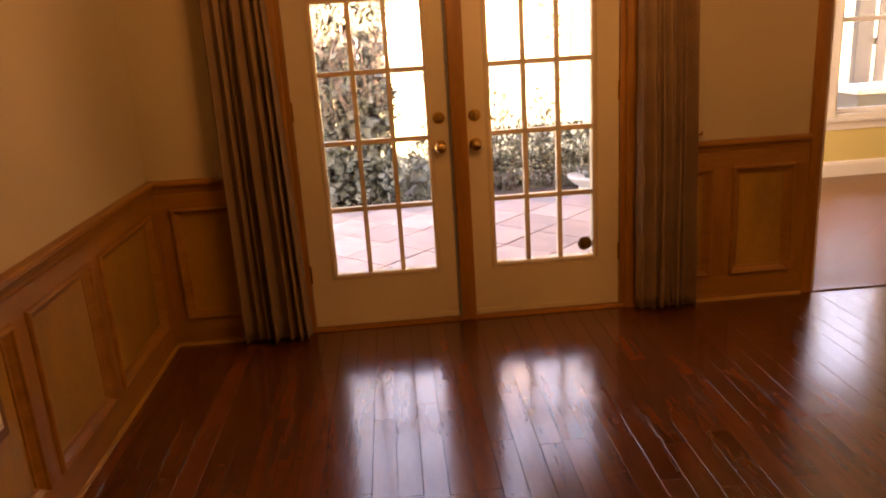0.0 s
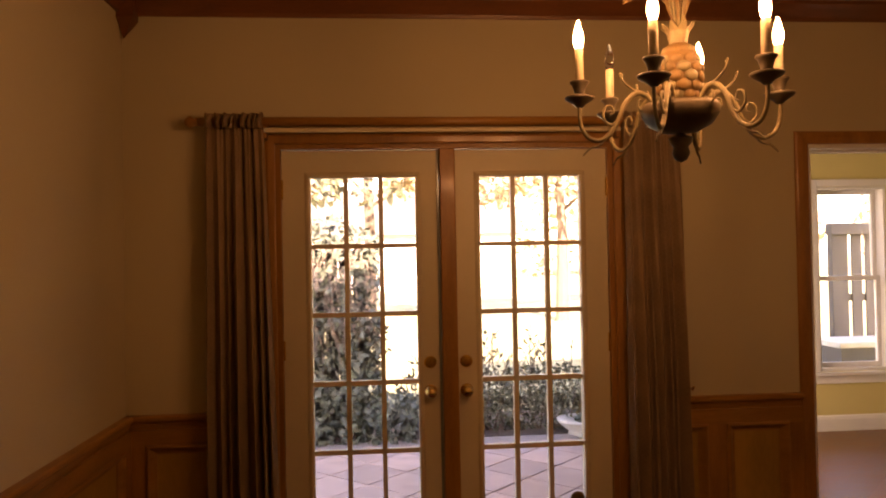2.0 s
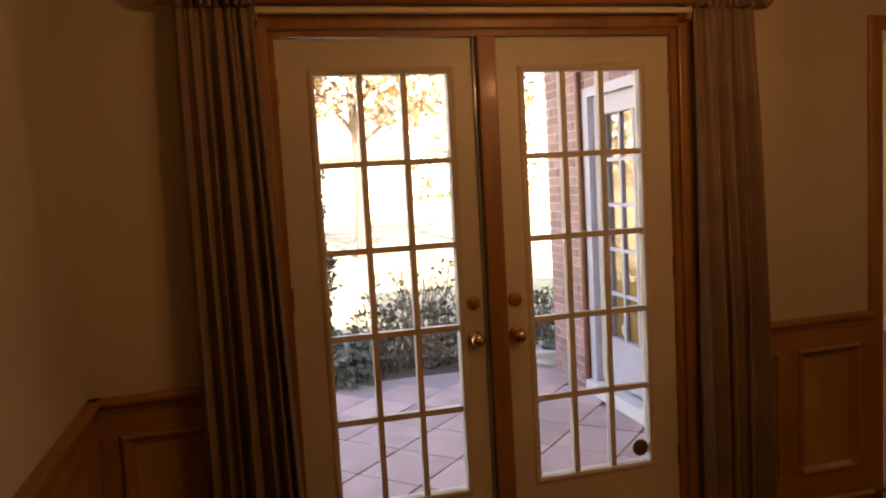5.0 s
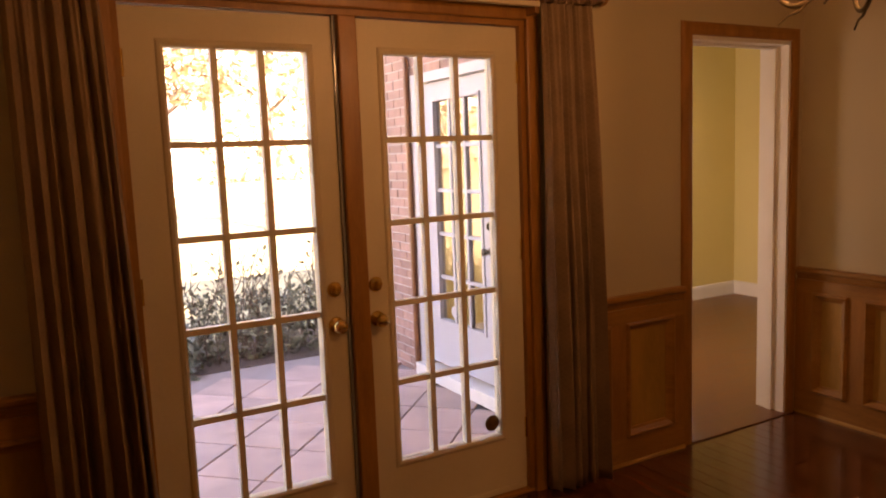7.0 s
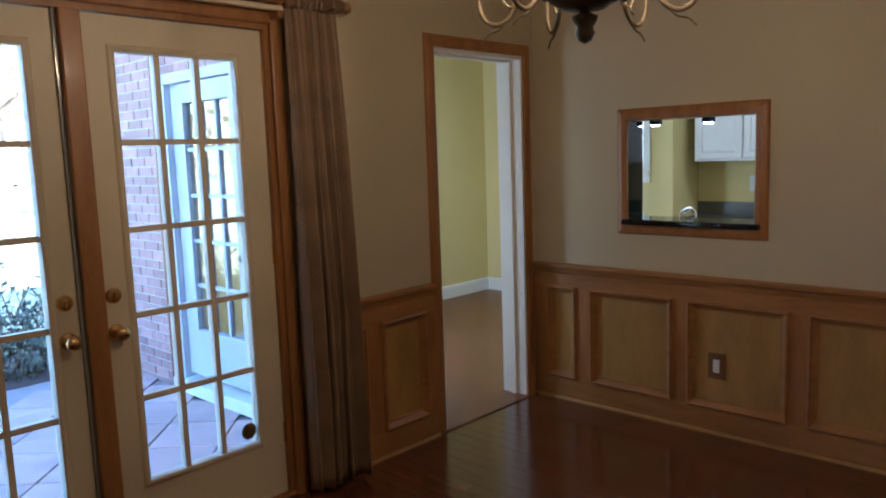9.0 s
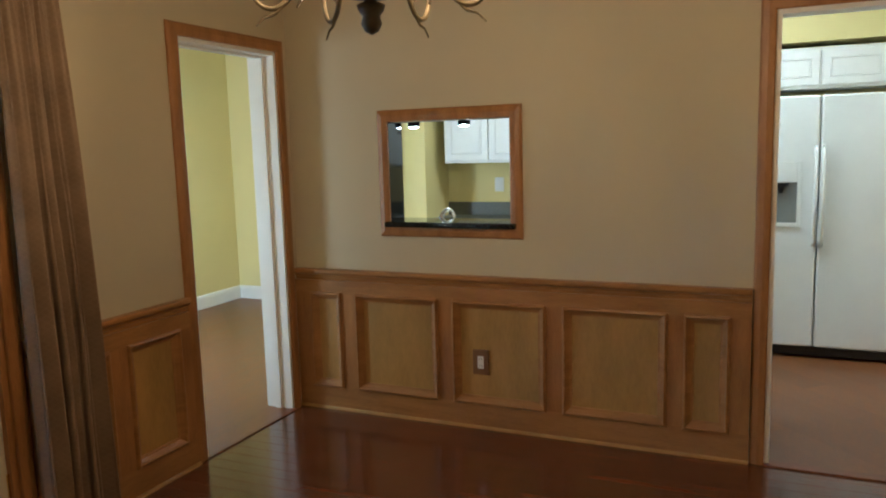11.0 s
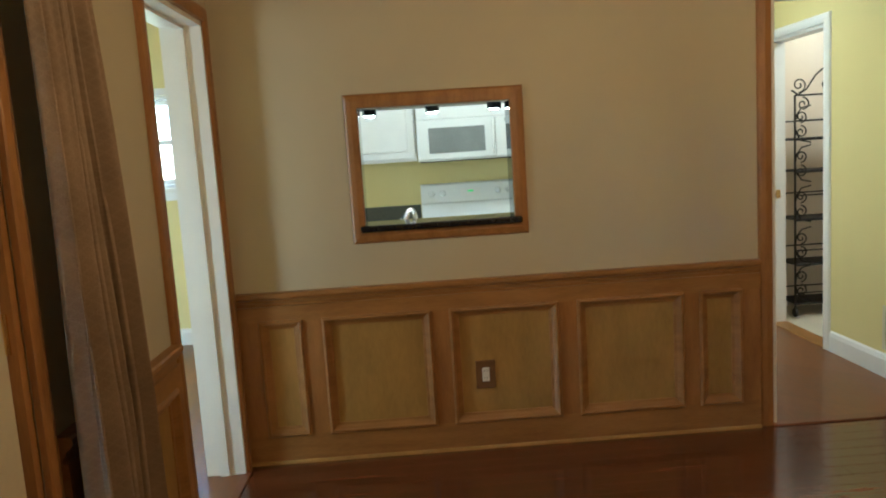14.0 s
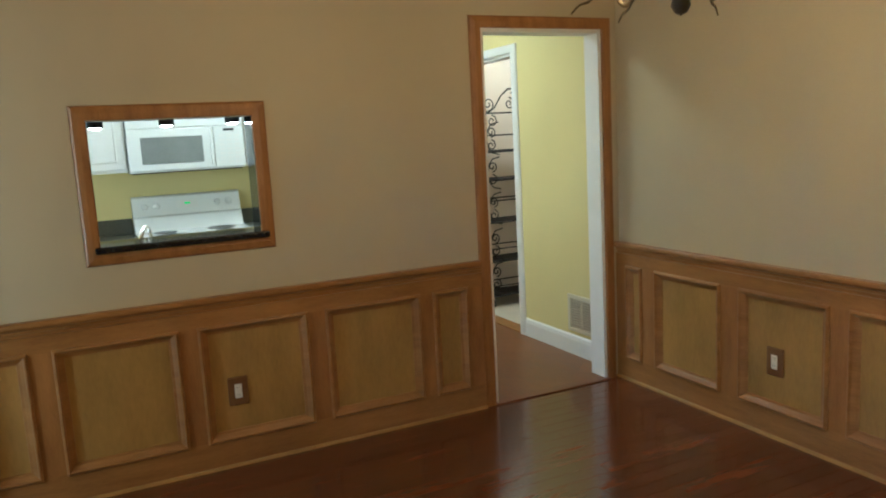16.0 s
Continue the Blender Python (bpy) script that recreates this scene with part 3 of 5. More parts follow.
french_door(-0.800 + DX, -0.064 + DX, -0.668 + DX, -0.176 + DX, 1, "cream painted fifteen-lite french door with brass knob, closed")
french_door(0.014 + DX, 0.750 + DX, 0.130 + DX, 0.618 + DX, -1, "cream painted fifteen-lite french door with brass knob, closed")
bm = lathe(bmesh.new(), [(0.0, 0), (0.033, 0.001), (0.036, 0.006), (0.032, 0.011), (0.014, 0.014), (0.0, 0.014)], (0, 0, 0), 22)
bmesh.ops.transform(bm, matrix=Matrix.Translation((0.468, -0.003, 0.342)) @ pose(0, 0, 0, 90, 0, 0), verts=bm.verts)
tagged(part("window_ornament", bm, GILT, smooth=True), "round tan disc stuck on the door glass", "ornament")

# ---- curtains ----
def curtain(x0t, x1t, x0b, x1b, zt, zb, y, folds, seed, gather=0.006):
    """Cloth that hangs from close gathers into a few broad, uneven folds with sharp valleys."""
    rng = random.Random(seed)
    cuts = [0.0]
    for _ in range(folds):
        cuts.append(cuts[-1] + rng.uniform(0.55, 1.5))
    cuts = [c / cuts[-1] for c in cuts]
    amp = [rng.uniform(0.5, 1.2) for _ in range(folds)]
    lean = [rng.uniform(-0.35, 0.35) for _ in range(folds)]
    sway = [rng.uniform(-0.012, 0.012) for _ in range(folds + 1)]
    bm, cols, rows = bmesh.new(), 96, 40
    grid = []
    for j in range(rows + 1):
        f = j / rows
        z = zt + (zb - zt) * f
        row = []
        for i in range(cols + 1):
            s = i / cols
            k = max(n for n in range(folds) if cuts[n] <= s + 1e-9)
            w = min(1.0, (s - cuts[k]) / (cuts[k + 1] - cuts[k]))
            w = w + lean[k] * w * (1 - w)
            g = (0.018 + 0.062 * min(1.0, f * 1.6) ** 0.8) * amp[k]
            e = f ** 0.8
            x = (x0t + (x1t - x0t) * s) * (1 - e) + (x0b + (x1b - x0b) * s) * e
            x += (sway[k] * (1 - w) + sway[k + 1] * w) * f + 0.010 * f * math.sin(2 * math.pi * w)
            pleat = gather * (1 - min(1.0, f * 2.2)) * math.sin(2 * math.pi * s * 13 + seed)
            ripple = 0.004 * math.sin(9 * f + 7 * s + seed)
            row.append(bm.verts.new((x, y - g * math.sin(math.pi * w) ** 0.85 + 0.02 - pleat + ripple, z + (0.004 * math.sin(40 * s) if j == 0 else 0))))
        grid.append(row)
    for a, b in zip(grid, grid[1:]):
        for i in range(cols):
            bm.faces.new((a[i], a[i + 1], b[i + 1], b[i]))
    return bm


for x0t, x1t, x0b, x1b, seed in ((-1.235, -0.98, -1.245, -0.925, 3), (0.69, 0.96, 0.70, 1.00, 8)):
    c = thing("curtain", "brown damask curtain panel with pleated heading, drawn open", "curtain", ((x0b + x1b) / 2, -0.15, 0.03), "curtains")
    cloth = part("cloth", curtain(x0t, x1t, x0b, x1b, 2.175, 0.03, -0.145, 7, seed), FABRIC, c, smooth=True)
    sol = cloth.modifiers.new("thickness", "SOLIDIFY")
    sol.thickness = 0.003
    heading = part("heading", curtain(x0t - 0.004, x1t + 0.004, x0t, x1t, 2.182, 2.11, -0.153, 9, seed + 20), FABRIC, c, smooth=True)
    heading.modifiers.new("thickness", "SOLIDIFY").thickness = 0.004
    settle(c)

rod = thing("curtain_rod", "stained wood curtain pole with turned finials above the doors", "curtain rod", (DX, -0.13, 2.15))
part("pole", tube(bmesh.new(), [(-1.265, -0.13, 2.145), (0.985, -0.13, 2.145)], 0.021, 14), WOODH, rod, smooth=True)
part("track", box(-0.86 + DX, 0.79 + DX, -0.145, -0.115, 2.095, 2.115, 0.003), CREAM, rod, "white traverse track")
for x, sx in ((-1.265, -1), (0.985, 1)):
    bm = lathe(bmesh.new(), [(0.012, 0), (0.024, 0.006), (0.014, 0.014), (0.028, 0.034), (0.020, 0.052), (0.006, 0.062), (0, 0.063)], (0, 0, 0), 16)
    bmesh.ops.transform(bm, matrix=Matrix.Translation((x, -0.13, 2.145)) @ pose(0, 0, 0, 0, 90 * sx, 0), verts=bm.verts)
    part("finial", bm, WOOD, rod, smooth=True)
for x in (-0.862 + DX, 0.782 + DX):
    part("bracket", box(x - 0.012, x + 0.012, -0.135, YN, 2.07, 2.15, 0.004), WOOD, rod)
settle(rod)
for x in (1.022,):
    bm = tube(bmesh.new(), [(x, YN, 0.86), (x, YN - 0.03, 0.86), (x, YN - 0.045, 0.875)], 0.006, 8)
    tagged(part("tieback_hook", bm, WOOD), "small wooden tieback hook on the wall", "hook")

# ---- chandelier ----
CH = Vector((0.262, -1.839, 0))
CHZ, CHS = 1.727, 0.98  # height of its lowest point, and its size
ch = thing("chandelier", "antique bronze six-arm candle chandelier with pineapple centre, five bulbs lit", "chandelier", (CH.x, CH.y, 1.69))
part("finial", lathe(bmesh.new(), [(0, 1.69), (0.014, 1.697), (0.022, 1.712), (0.018, 1.728), (0.026, 1.738), (0.030, 1.75), (0.012, 1.758), (0.012, 1.765)], CH, 20), BOWL, ch, smooth=True)
part("bowl", lathe(bmesh.new(), [(0.012, 1.762), (0.045, 1.766), (0.075, 1.782), (0.092, 1.806), (0.096, 1.822), (0.090, 1.832), (0.05, 1.838), (0.0, 1.84)], CH, 32), BOWL, ch, "dark bronze bowl", smooth=True)
pine = lathe(bmesh.new(), [(0.034, 1.838), (0.044, 1.85), (0.052, 1.88), (0.053, 1.91), (0.048, 1.945), (0.036, 1.97), (0.022, 1.98)], CH, 24)
part("pineapple", pine, GILT, ch, "gilded pineapple body", smooth=True)
for j in range(6):
    for i in range(9):
        a = 2 * math.pi * (i + 0.5 * (j % 2)) / 9
        z = 1.852 + 0.021 * j
        r = 0.0525 - 0.9 * abs(z - 1.90) ** 2 * 6
        bm = bmesh.new()
        bmesh.ops.create_icosphere(bm, subdivisions=2, radius=0.0175, matrix=Matrix.Translation((CH.x + r * math.cos(a), CH.y + r * math.sin(a), z)) @ Matrix.Rotation(a, 4, "Z") @ Matrix.Diagonal((0.42, 1.0, 0.85, 1)))
        part("scale", bm, VERDIGRIS if (i + j) % 3 == 0 else GILT, ch, smooth=True)
crown = bmesh.new()
for i in range(8):
    a = 2 * math.pi * i / 8
    d = Vector((math.cos(a), math.sin(a), 0))
    s = Vector((-d.y, d.x, 0))
    p = [CH + Vector((0, 0, 1.975)) + d * r + Vector((0, 0, h)) for r, h in ((0.018, 0), (0.024, 0.035), (0.040, 0.055))]
    rows_ = [[crown.verts.new(q + s * w), crown.verts.new(q + d * 0.003), crown.verts.new(q - s * w)] for q, w in zip(p, (0.010, 0.013, 0.004))]
    for q, t in zip(rows_, rows_[1:]):
        crown.faces.new((q[0], q[1], t[1], t[0])), crown.faces.new((q[1], q[2], t[2], t[1]))
cr = part("leaf_crown", crown, VERDIGRIS, ch, "pale green leaf crown")
cr.modifiers.new("thickness", "SOLIDIFY").thickness = 0.002
part("stem", tube(bmesh.new(), [CH + Vector((0, 0, 1.97)), CH + Vector((0, 0, 2.30))], 0.007, 10), VERDIGRIS, ch)
for k in range(10):
    bm = bmesh.new()
    z = 2.30 + 0.037 * k
    pts = [CH + (Vector((0.010 * math.cos(t), 0, 0)) if k % 2 else Vector((0, 0.010 * math.cos(t), 0))) + Vector((0, 0, z + 0.022 * math.sin(t) + 0.02)) for t in [2 * math.pi * i / 12 for i in range(13)]]
    part("chain_link", tube(bm, pts, 0.0025, 6), BOWL, ch)
part("canopy", lathe(bmesh.new(), [(0, 2.664), (0.02, 2.669), (0.055, 2.694), (0.062, 2.7125)], CH, 24), BOWL, ch, smooth=True)
for i in range(9):  # upright fronds with drooping ends
    a = 2 * math.pi * i / 9 + 0.3
    d, tall = Vector((math.cos(a), math.sin(a), 0)), 0.5 + 0.5 * (i % 3 == 0)
    pts = [CH + d * r + Vector((0, 0, 1.99 + h)) for r, h in ((0.010, 0), (0.016, 0.05 + 0.05 * tall), (0.030, 0.085 + 0.08 * tall), (0.055, 0.10 + 0.09 * tall), (0.072, 0.088 + 0.08 * tall), (0.066, 0.074 + 0.08 * tall))]
    part("frond", tube(bmesh.new(), flow(pts, 4), 0.0032, 6, 0.7), VERDIGRIS, ch)
for i in range(6):  # broad wheat-ear leaves near the stem top
    a = 2 * math.pi * i / 6 + 0.1
    d, s = Vector((math.cos(a), math.sin(a), 0)), Vector((-math.sin(a), math.cos(a), 0))
    bm, rows_ = bmesh.new(), []
    for r, h, w in ((0.012, 2.04, 0.0015), (0.036, 2.105, 0.002), (0.068, 2.128, 0.003), (0.090, 2.134, 0.013), (0.125, 2.136, 0.016), (0.160, 2.128, 0.003)):
        q = CH + d * r + Vector((0, 0, h))
        rows_.append([bm.verts.new(q + s * w), bm.verts.new(q + Vector((0, 0, 0.004))), bm.verts.new(q - s * w)])
    for q, t in zip(rows_, rows_[1:]):
        bm.faces.new((q[0], q[1], t[1], t[0])), bm.faces.new((q[1], q[2], t[2], t[1]))
    part("wheat_leaf", bm, GILT, ch, "gilt wheat-ear leaf").modifiers.new("thickness", "SOLIDIFY").thickness = 0.005
view = math.atan2(-3.49 + 1.839, -0.39 - 0.269)
for i in range(6):
    a = view - radians(13) - i * math.pi / 3
    d, up = Vector((math.cos(a), math.sin(a), 0)), Vector((0, 0, 1))
    at = lambda r, z: CH + d * (0.06 + (r - 0.06) * 0.86) + up * z
    arm = bmesh.new()
    tube(arm, flow([at(r, z) for r, z in ((0.060, 1.825), (0.085, 1.856), (0.115, 1.862), (0.145, 1.838), (0.165, 1.798), (0.190, 1.763), (0.220, 1.748), (0.250, 1.754), (0.270, 1.778), (0.276, 1.812), (0.275, 1.838))]), 0.0068, 8, 0.75)
    arm_ob = part("arm", arm, VERDIGRIS, ch, "scrolled arm", smooth=True)
    for pts in (((0.165, 1.798), (0.188, 1.785), (0.208, 1.803), (0.204, 1.828), (0.186, 1.832), (0.179, 1.816), (0.190, 1.811)),
                ((0.10, 1.861), (0.125, 1.873), (0.148, 1.890), (0.158, 1.912), (0.150, 1.905)),
                ((0.20, 1.755), (0.222, 1.736), (0.246, 1.730), (0.268, 1.712)),
                ((0.085, 1.868), (0.075, 1.845), (0.088, 1.822), (0.108, 1.826), (0.106, 1.846), (0.095, 1.845))):
        part("scroll", tube(bmesh.new(), flow([at(r, z) for r, z in pts], 4), 0.0040, 6, 0.5), VERDIGRIS, arm_ob, smooth=True)
    c = at(0.275, -0.048)
    part("drip_pan", lathe(bmesh.new(), [(0.008, 1.878), (0.016, 1.886), (0.034, 1.897), (0.037, 1.902), (0.034, 1.905), (0.010, 1.905)], c, 20), BOWL, arm_ob, "dark bronze drip pan", smooth=True)
    part("candle_cup", lathe(bmesh.new(), [(0.014, 1.904), (0.013, 1.915), (0.018, 1.932), (0.024, 1.938), (0.023, 1.942), (0.008, 1.942)], c, 18), BOWL, arm_ob, smooth=True)
    part("candle", lathe(bmesh.new(), [(0.0105, 1.941), (0.0105, 2.020), (0.008, 2.023), (0, 2.023)], c, 14), CANDLE, arm_ob, "cream candle sleeve", smooth=True)
    shape = [(0.007, 2.021), (0.010, 2.029), (0.0128, 2.043), (0.0118, 2.058), (0.007, 2.075), (0.003, 2.089), (0, 2.093)]
    lit = i != 2
    b = part("bulb", lathe(bmesh.new(), shape, c, 14), FLAME if lit else BULB, arm_ob, "lit flame-shaped bulb" if lit else "unlit clear bulb", smooth=True)
    if lit:
        b.visible_shadow = False
        p = Vector((CH.x, CH.y, CHZ)) + (Vector((c.x, c.y, 2.007)) - Vector((CH.x, CH.y, 1.69))) * CHS
        lamp("bulb_light", "POINT", 0.37, (1.0, 0.51, 0.20), Matrix.Translation(p), radius=0.012)
settle(ch)
ch.location, ch.scale = (CH.x, CH.y, CHZ), (CHS, CHS, CHS)

# ---- outlets ----
def outlet(o, u, n, label="wooden outlet cover plate on a wainscot panel"):
    o, u, n, up = Vector(o), Vector(u), Vector(n), Vector((0, 0, 1))
    d = thing("outlet", label, "outlet", tuple(o), "outlets")

    def slab(name, a, b, z0, z1, d0, d1, m, bev, lab=""):
        p, q = o + u * a + n * d0 + up * z0, o + u * b + n * d1 + up * z1
        return part(name, box(p.x, q.x, p.y, q.y, p.z, q.z, bev), m, d, lab)

    slab("cover_plate", -0.046, 0.046, -0.068, 0.068, 0.0, 0.009, PLATE, 0.004)
    slab("socket", -0.017, 0.017, -0.034, 0.034, 0.009, 0.012, WHITE, 0.002, "white duplex socket")
    for z in (-0.018, 0.018):
        for x in (-0.006, 0.006):
            slab("slot", x - 0.001, x + 0.001, z - 0.005, z + 0.005, 0.0118, 0.0125, BLACK, 0)
    return settle(d)


outlet((XE - 0.009, -1.195, 0.362), (0, -1, 0), (-1, 0, 0))
outlet((1.371, YS + 0.009, 0.37), (-1, 0, 0), (0, 1, 0))
outlet((XW + 0.009, -1.655, 0.47), (0, 1, 0), (1, 0, 0))

# ---- pass-through ----
ledge = tagged(part("ledge", box(2.455, 2.70, -1.405, -0.66, 1.075, 1.105, 0.008), GRANITE), "polished black granite ledge in the pass-through", "ledge")
lining = bmesh.new()
bx(lining, 2.502, 2.66, -0.683, -0.676, 1.105, 1.636), bx(lining, 2.502, 2.66, -1.379, -1.372, 1.105, 1.636)
tagged(part("trim_reveal", lining, GRANITE), "polished black reveal of the pass-through", "reveal", kind="structure")
for y in (-0.42, -0.723, -1.028, -1.33, -1.635):
    pk = thing("puck_light", "small round black under-cabinet light, lit", "light", (2.735, y, 1.645), "puck lights")
    part("housing", lathe(bmesh.new(), [(0.030, 1.612), (0.034, 1.614), (0.035, 1.645), (0.0, 1.645)], (2.735, y, 0), 20), BLACK, pk, smooth=False)
    part("lens", lathe(bmesh.new(), [(0.0, 1.605), (0.014, 1.606), (0.023, 1.609), (0.028, 1.613), (0.0, 1.614)], (2.735, y, 0), 18), PUCKLIGHT, pk, "glowing lens")
    settle(pk)


# ---- kitchen ----
def cabinet(name, label, x0, x1, y0, y1, z0, z1, doors, face, pulls=True, category="cabinet", group="kitchen cabinets"):
    """White cabinet whose raised-panel doors face -x (face -1) or +x (face 1); doors: their y spans."""
    c = thing(name, label, category, ((x0 + x1) / 2, (y0 + y1) / 2, z0), group)
    part("body", box(x0, x1, y0, y1, z0, z1, 0.003), WHITE, c)
    xf = x0 if face < 0 else x1
    for a, b in doors:
        e, f = z0 + 0.022, z1 - 0.022
        door = part("door", box(xf, xf + face * 0.020, a, b, e, f, 0.004), WHITE, c)
        panel = box(xf + face * 0.018, xf + face * 0.024, a + 0.062, b - 0.062, e + 0.062, f - 0.062, 0.003)
        part("raised_panel", panel, WHITE, door)
        rim, w = bmesh.new(), [(0, 0), (0.004, 0.006), (0.010, 0.005), (0.014, 0)]
        q = [Vector((xf + face * 0.020, yy, zz)) for yy, zz in ((a + 0.048, e + 0.048), (b - 0.048, e + 0.048), (b - 0.048, f - 0.048), (a + 0.048, f - 0.048))]
        for i, d in enumerate(((0, 0, 1), (0, -1, 0), (0, 0, -1), (0, 1, 0))):
            sweep(rim, w, q[i], q[(i + 1) % 4], d, (face, 0, 0), 1, 1)
        part("moulding", rim, WHITE, door)
    return settle(c)


cabinet("wall_cabinet", "white raised-panel wall cabinet with two doors above the counter", 4.6, 4.918, -0.950, -0.09, 1.36, 2.12, [(-0.475, -0.105), (-0.937, -0.487)], -1)
cabinet("wall_cabinet", "short white wall cabinet above the microwave", 4.6, 4.918, -1.742, -0.955, 1.78, 2.12, [(-1.34, -0.965), (-1.73, -1.35)], -1)
cabinet("wall_cabinet", "white wall cabinet beside the microwave", 4.6, 4.918, -2.44, -1.747, 1.36, 2.12, [(-2.08, -1.757), (-2.43, -2.09)], -1)
cabinet("wall_cabinet", "white wall cabinet above the pass-through holding lights", 2.625, 2.93, -2.50, -0.03, 1.645, 2.12, [(-0.85, -0.045), (-1.65, -0.86), (-2.49, -1.66)], 1)
cabinet("fridge_cabinet", "short white cabinet above the refrigerator", 4.58, 4.918, -3.26, -2.46, 1.815, 2.085, [(-2.84, -2.475), (-3.245, -2.855)], -1)
cabinet("base_cabinet", "white base cabinet under the dark counter", 4.32, 4.918, -0.955, 0.015, 0.0, 0.868, [(-0.46, 0.0), (-0.94, -0.47)], -1)
cabinet("base_cabinet", "white base cabinet under the dark counter", 4.32, 4.918, -2.44, -1.735, 0.0, 0.868, [(-2.06, -1.75), (-2.43, -2.07)], -1)
cabinet("base_cabinet", "white sink base cabinet under the pass-through", 2.625, 3.20, -2.50, -0.03, 0.0, 0.868, [(-0.85, -0.045), (-1.65, -0.86), (-2.49, -1.66)], 1)
structure("soffit", bx(box(4.56, 4.92, -2.45, 0.02, 2.125, ZC - 0.002), 4.58, 4.92, -3.495, -2.455, 2.125, ZC - 0.002), YELLOW, "yellow painted soffit above the cabinets", "soffit")

def worktop(x0, x1, y0, y1, label, splash):
    w = thing("worktop", label, "countertop", ((x0 + x1) / 2, (y0 + y1) / 2, 0.87))
    part("top", box(x0, x1, y0, y1, 0.870, 0.908, 0.006), COUNTER, w)
    if splash:
        part("backsplash", box(splash - 0.018, splash, y0, y1, 0.906, 1.02, 0.003), COUNTER, w)
    return settle(w)


worktop(4.28, 4.918, -0.957, 0.018, "dark green laminate worktop with a low backsplash", 4.918)
worktop(4.28, 4.918, -2.445, -1.733, "dark green laminate worktop with a low backsplash", 4.918)
worktop(2.625, 3.25, -2.51, -0.02, "dark green laminate worktop holding the sink", None)

sink = thing("sink", "stainless steel sink set in the worktop", "sink", (2.95, -0.98, 0.909))
rim = bmesh.new()
for b in ((2.70, 2.73, -1.34, -0.62), (3.17, 3.20, -1.34, -0.62), (2.73, 3.17, -1.34, -1.31), (2.73, 3.17, -0.65, -0.62)):
    bx(rim, b[0], b[1], b[2], b[3], 0.909, 0.916)
part("rim", rim, STEEL, sink)
part("basin", box(2.73, 3.17, -1.31, -0.65, 0.909, 0.911), STEEL, sink)
settle(sink)
tap = thing("faucet", "chrome kitchen faucet with a single rounded body", "faucet", (2.745, -0.87, 0.909))
part("base", lathe(bmesh.new(), [(0.030, 0.909), (0.030, 0.92), (0.022, 0.935), (0.018, 1.05), (0.020, 1.09), (0.024, 1.105), (0.020, 1.125), (0, 1.13)], (2.745, -0.87, 0), 20), STEEL, tap, smooth=True)
part("spout", tube(bmesh.new(), flow([(2.75, -0.86, 1.10), (2.765, -0.868, 1.165), (2.80, -0.89, 1.20), (2.835, -0.912, 1.185), (2.85, -0.925, 1.13)]), 0.015, 12, 0.85), STEEL, tap, smooth=True)
part("lever", tube(bmesh.new(), [(2.745, -0.86, 1.12), (2.735, -0.83, 1.15)], 0.008, 8), STEEL, tap, smooth=True)
settle(tap)
tap.scale = (0.85, 0.85, 0.8)

mw = thing("microwave", "white over-the-range microwave with a grey window", "microwave", (4.72, -1.35, 1.345))
part("body", box(4.56, 4.918, -1.74, -0.957, 1.350, 1.775, 0.006), ENAMEL, mw)
dr = part("door", box(4.535, 4.56, -1.527, -0.957, 1.362, 1.648, 0.006), ENAMEL, mw)
part("window", box(4.531, 4.536, -1.452, -1.042, 1.408, 1.590, 0.002), GREYGLASS, dr, "grey mesh window")
part("handle", box(4.495, 4.52, -1.520, -1.500, 1.385, 1.628, 0.006), ENAMEL, dr)
pn = part("control_panel", box(4.538, 4.56, -1.74, -1.531, 1.362, 1.648, 0.004), ENAMEL, mw)
part("display", box(4.536, 4.539, -1.675, -1.60, 1.615, 1.632), BLACK, pn, "black display")
for j in range(7):
    for k in range(3):
        part("key", box(4.537, 4.539, -1.71 + 0.052 * k, -1.67 + 0.052 * k, 1.385 + 0.031 * j, 1.404 + 0.031 * j), WHITE, pn)
part("vent", box(4.542, 4.56, -1.74, -0.957, 1.654, 1.77, 0.003), ENAMEL, mw)
part("underside", box(4.57, 4.87, -1.72, -0.975, 1.343, 1.351), BLACK, mw, "dark underside")
settle(mw)

rg = thing("range", "white electric range with a tall control backguard", "range", (4.62, -1.32, 0.0))
part("body", box(4.28, 4.918, -1.703, -0.937, 0.0, 0.905, 0.006), ENAMEL, rg)
part("cooktop", box(4.27, 4.88, -1.706, -0.934, 0.905, 0.918, 0.004), ENAMEL, rg)
guard = bmesh.new()
sweep(guard, [(0, 0.918), (0.010, 0.918), (0.055, 1.02), (0.075, 1.03), (0.105, 1.16), (0.125, 1.172), (0.165, 1.172), (0.165, 0.918)], (4.75, -1.703, 0), (4.75, -0.937, 0), (1, 0, 0), (0, 0, 1))
bg = part("backguard", guard, ENAMEL, rg)
tilt = Vector((-1, 0, 0.22)).normalized()
turn = tilt.to_track_quat("Z", "Y").to_matrix().to_4x4()
for y in (-1.02, -1.105, -1.535, -1.62):
    bm = lathe(bmesh.new(), [(0.024, 0), (0.022, 0.014), (0.012, 0.018), (0, 0.018)], (0, 0, 0), 16)
    bx(bm, -0.004, 0.004, -0.02, 0.02, 0.012, 0.024, 0.002)
    bmesh.ops.transform(bm, matrix=Matrix.Translation((4.84, y, 1.098)) @ turn, verts=bm.verts)
    part("knob", bm, ENAMEL, bg, "white knob")
bm = box(-0.075, 0.075, -0.03, 0.03, 0.0, 0.003)
bmesh.ops.transform(bm, matrix=Matrix.Translation((4.84, -1.32, 1.10)) @ turn, verts=bm.verts)
part("clock_panel", bm, WHITE, bg)
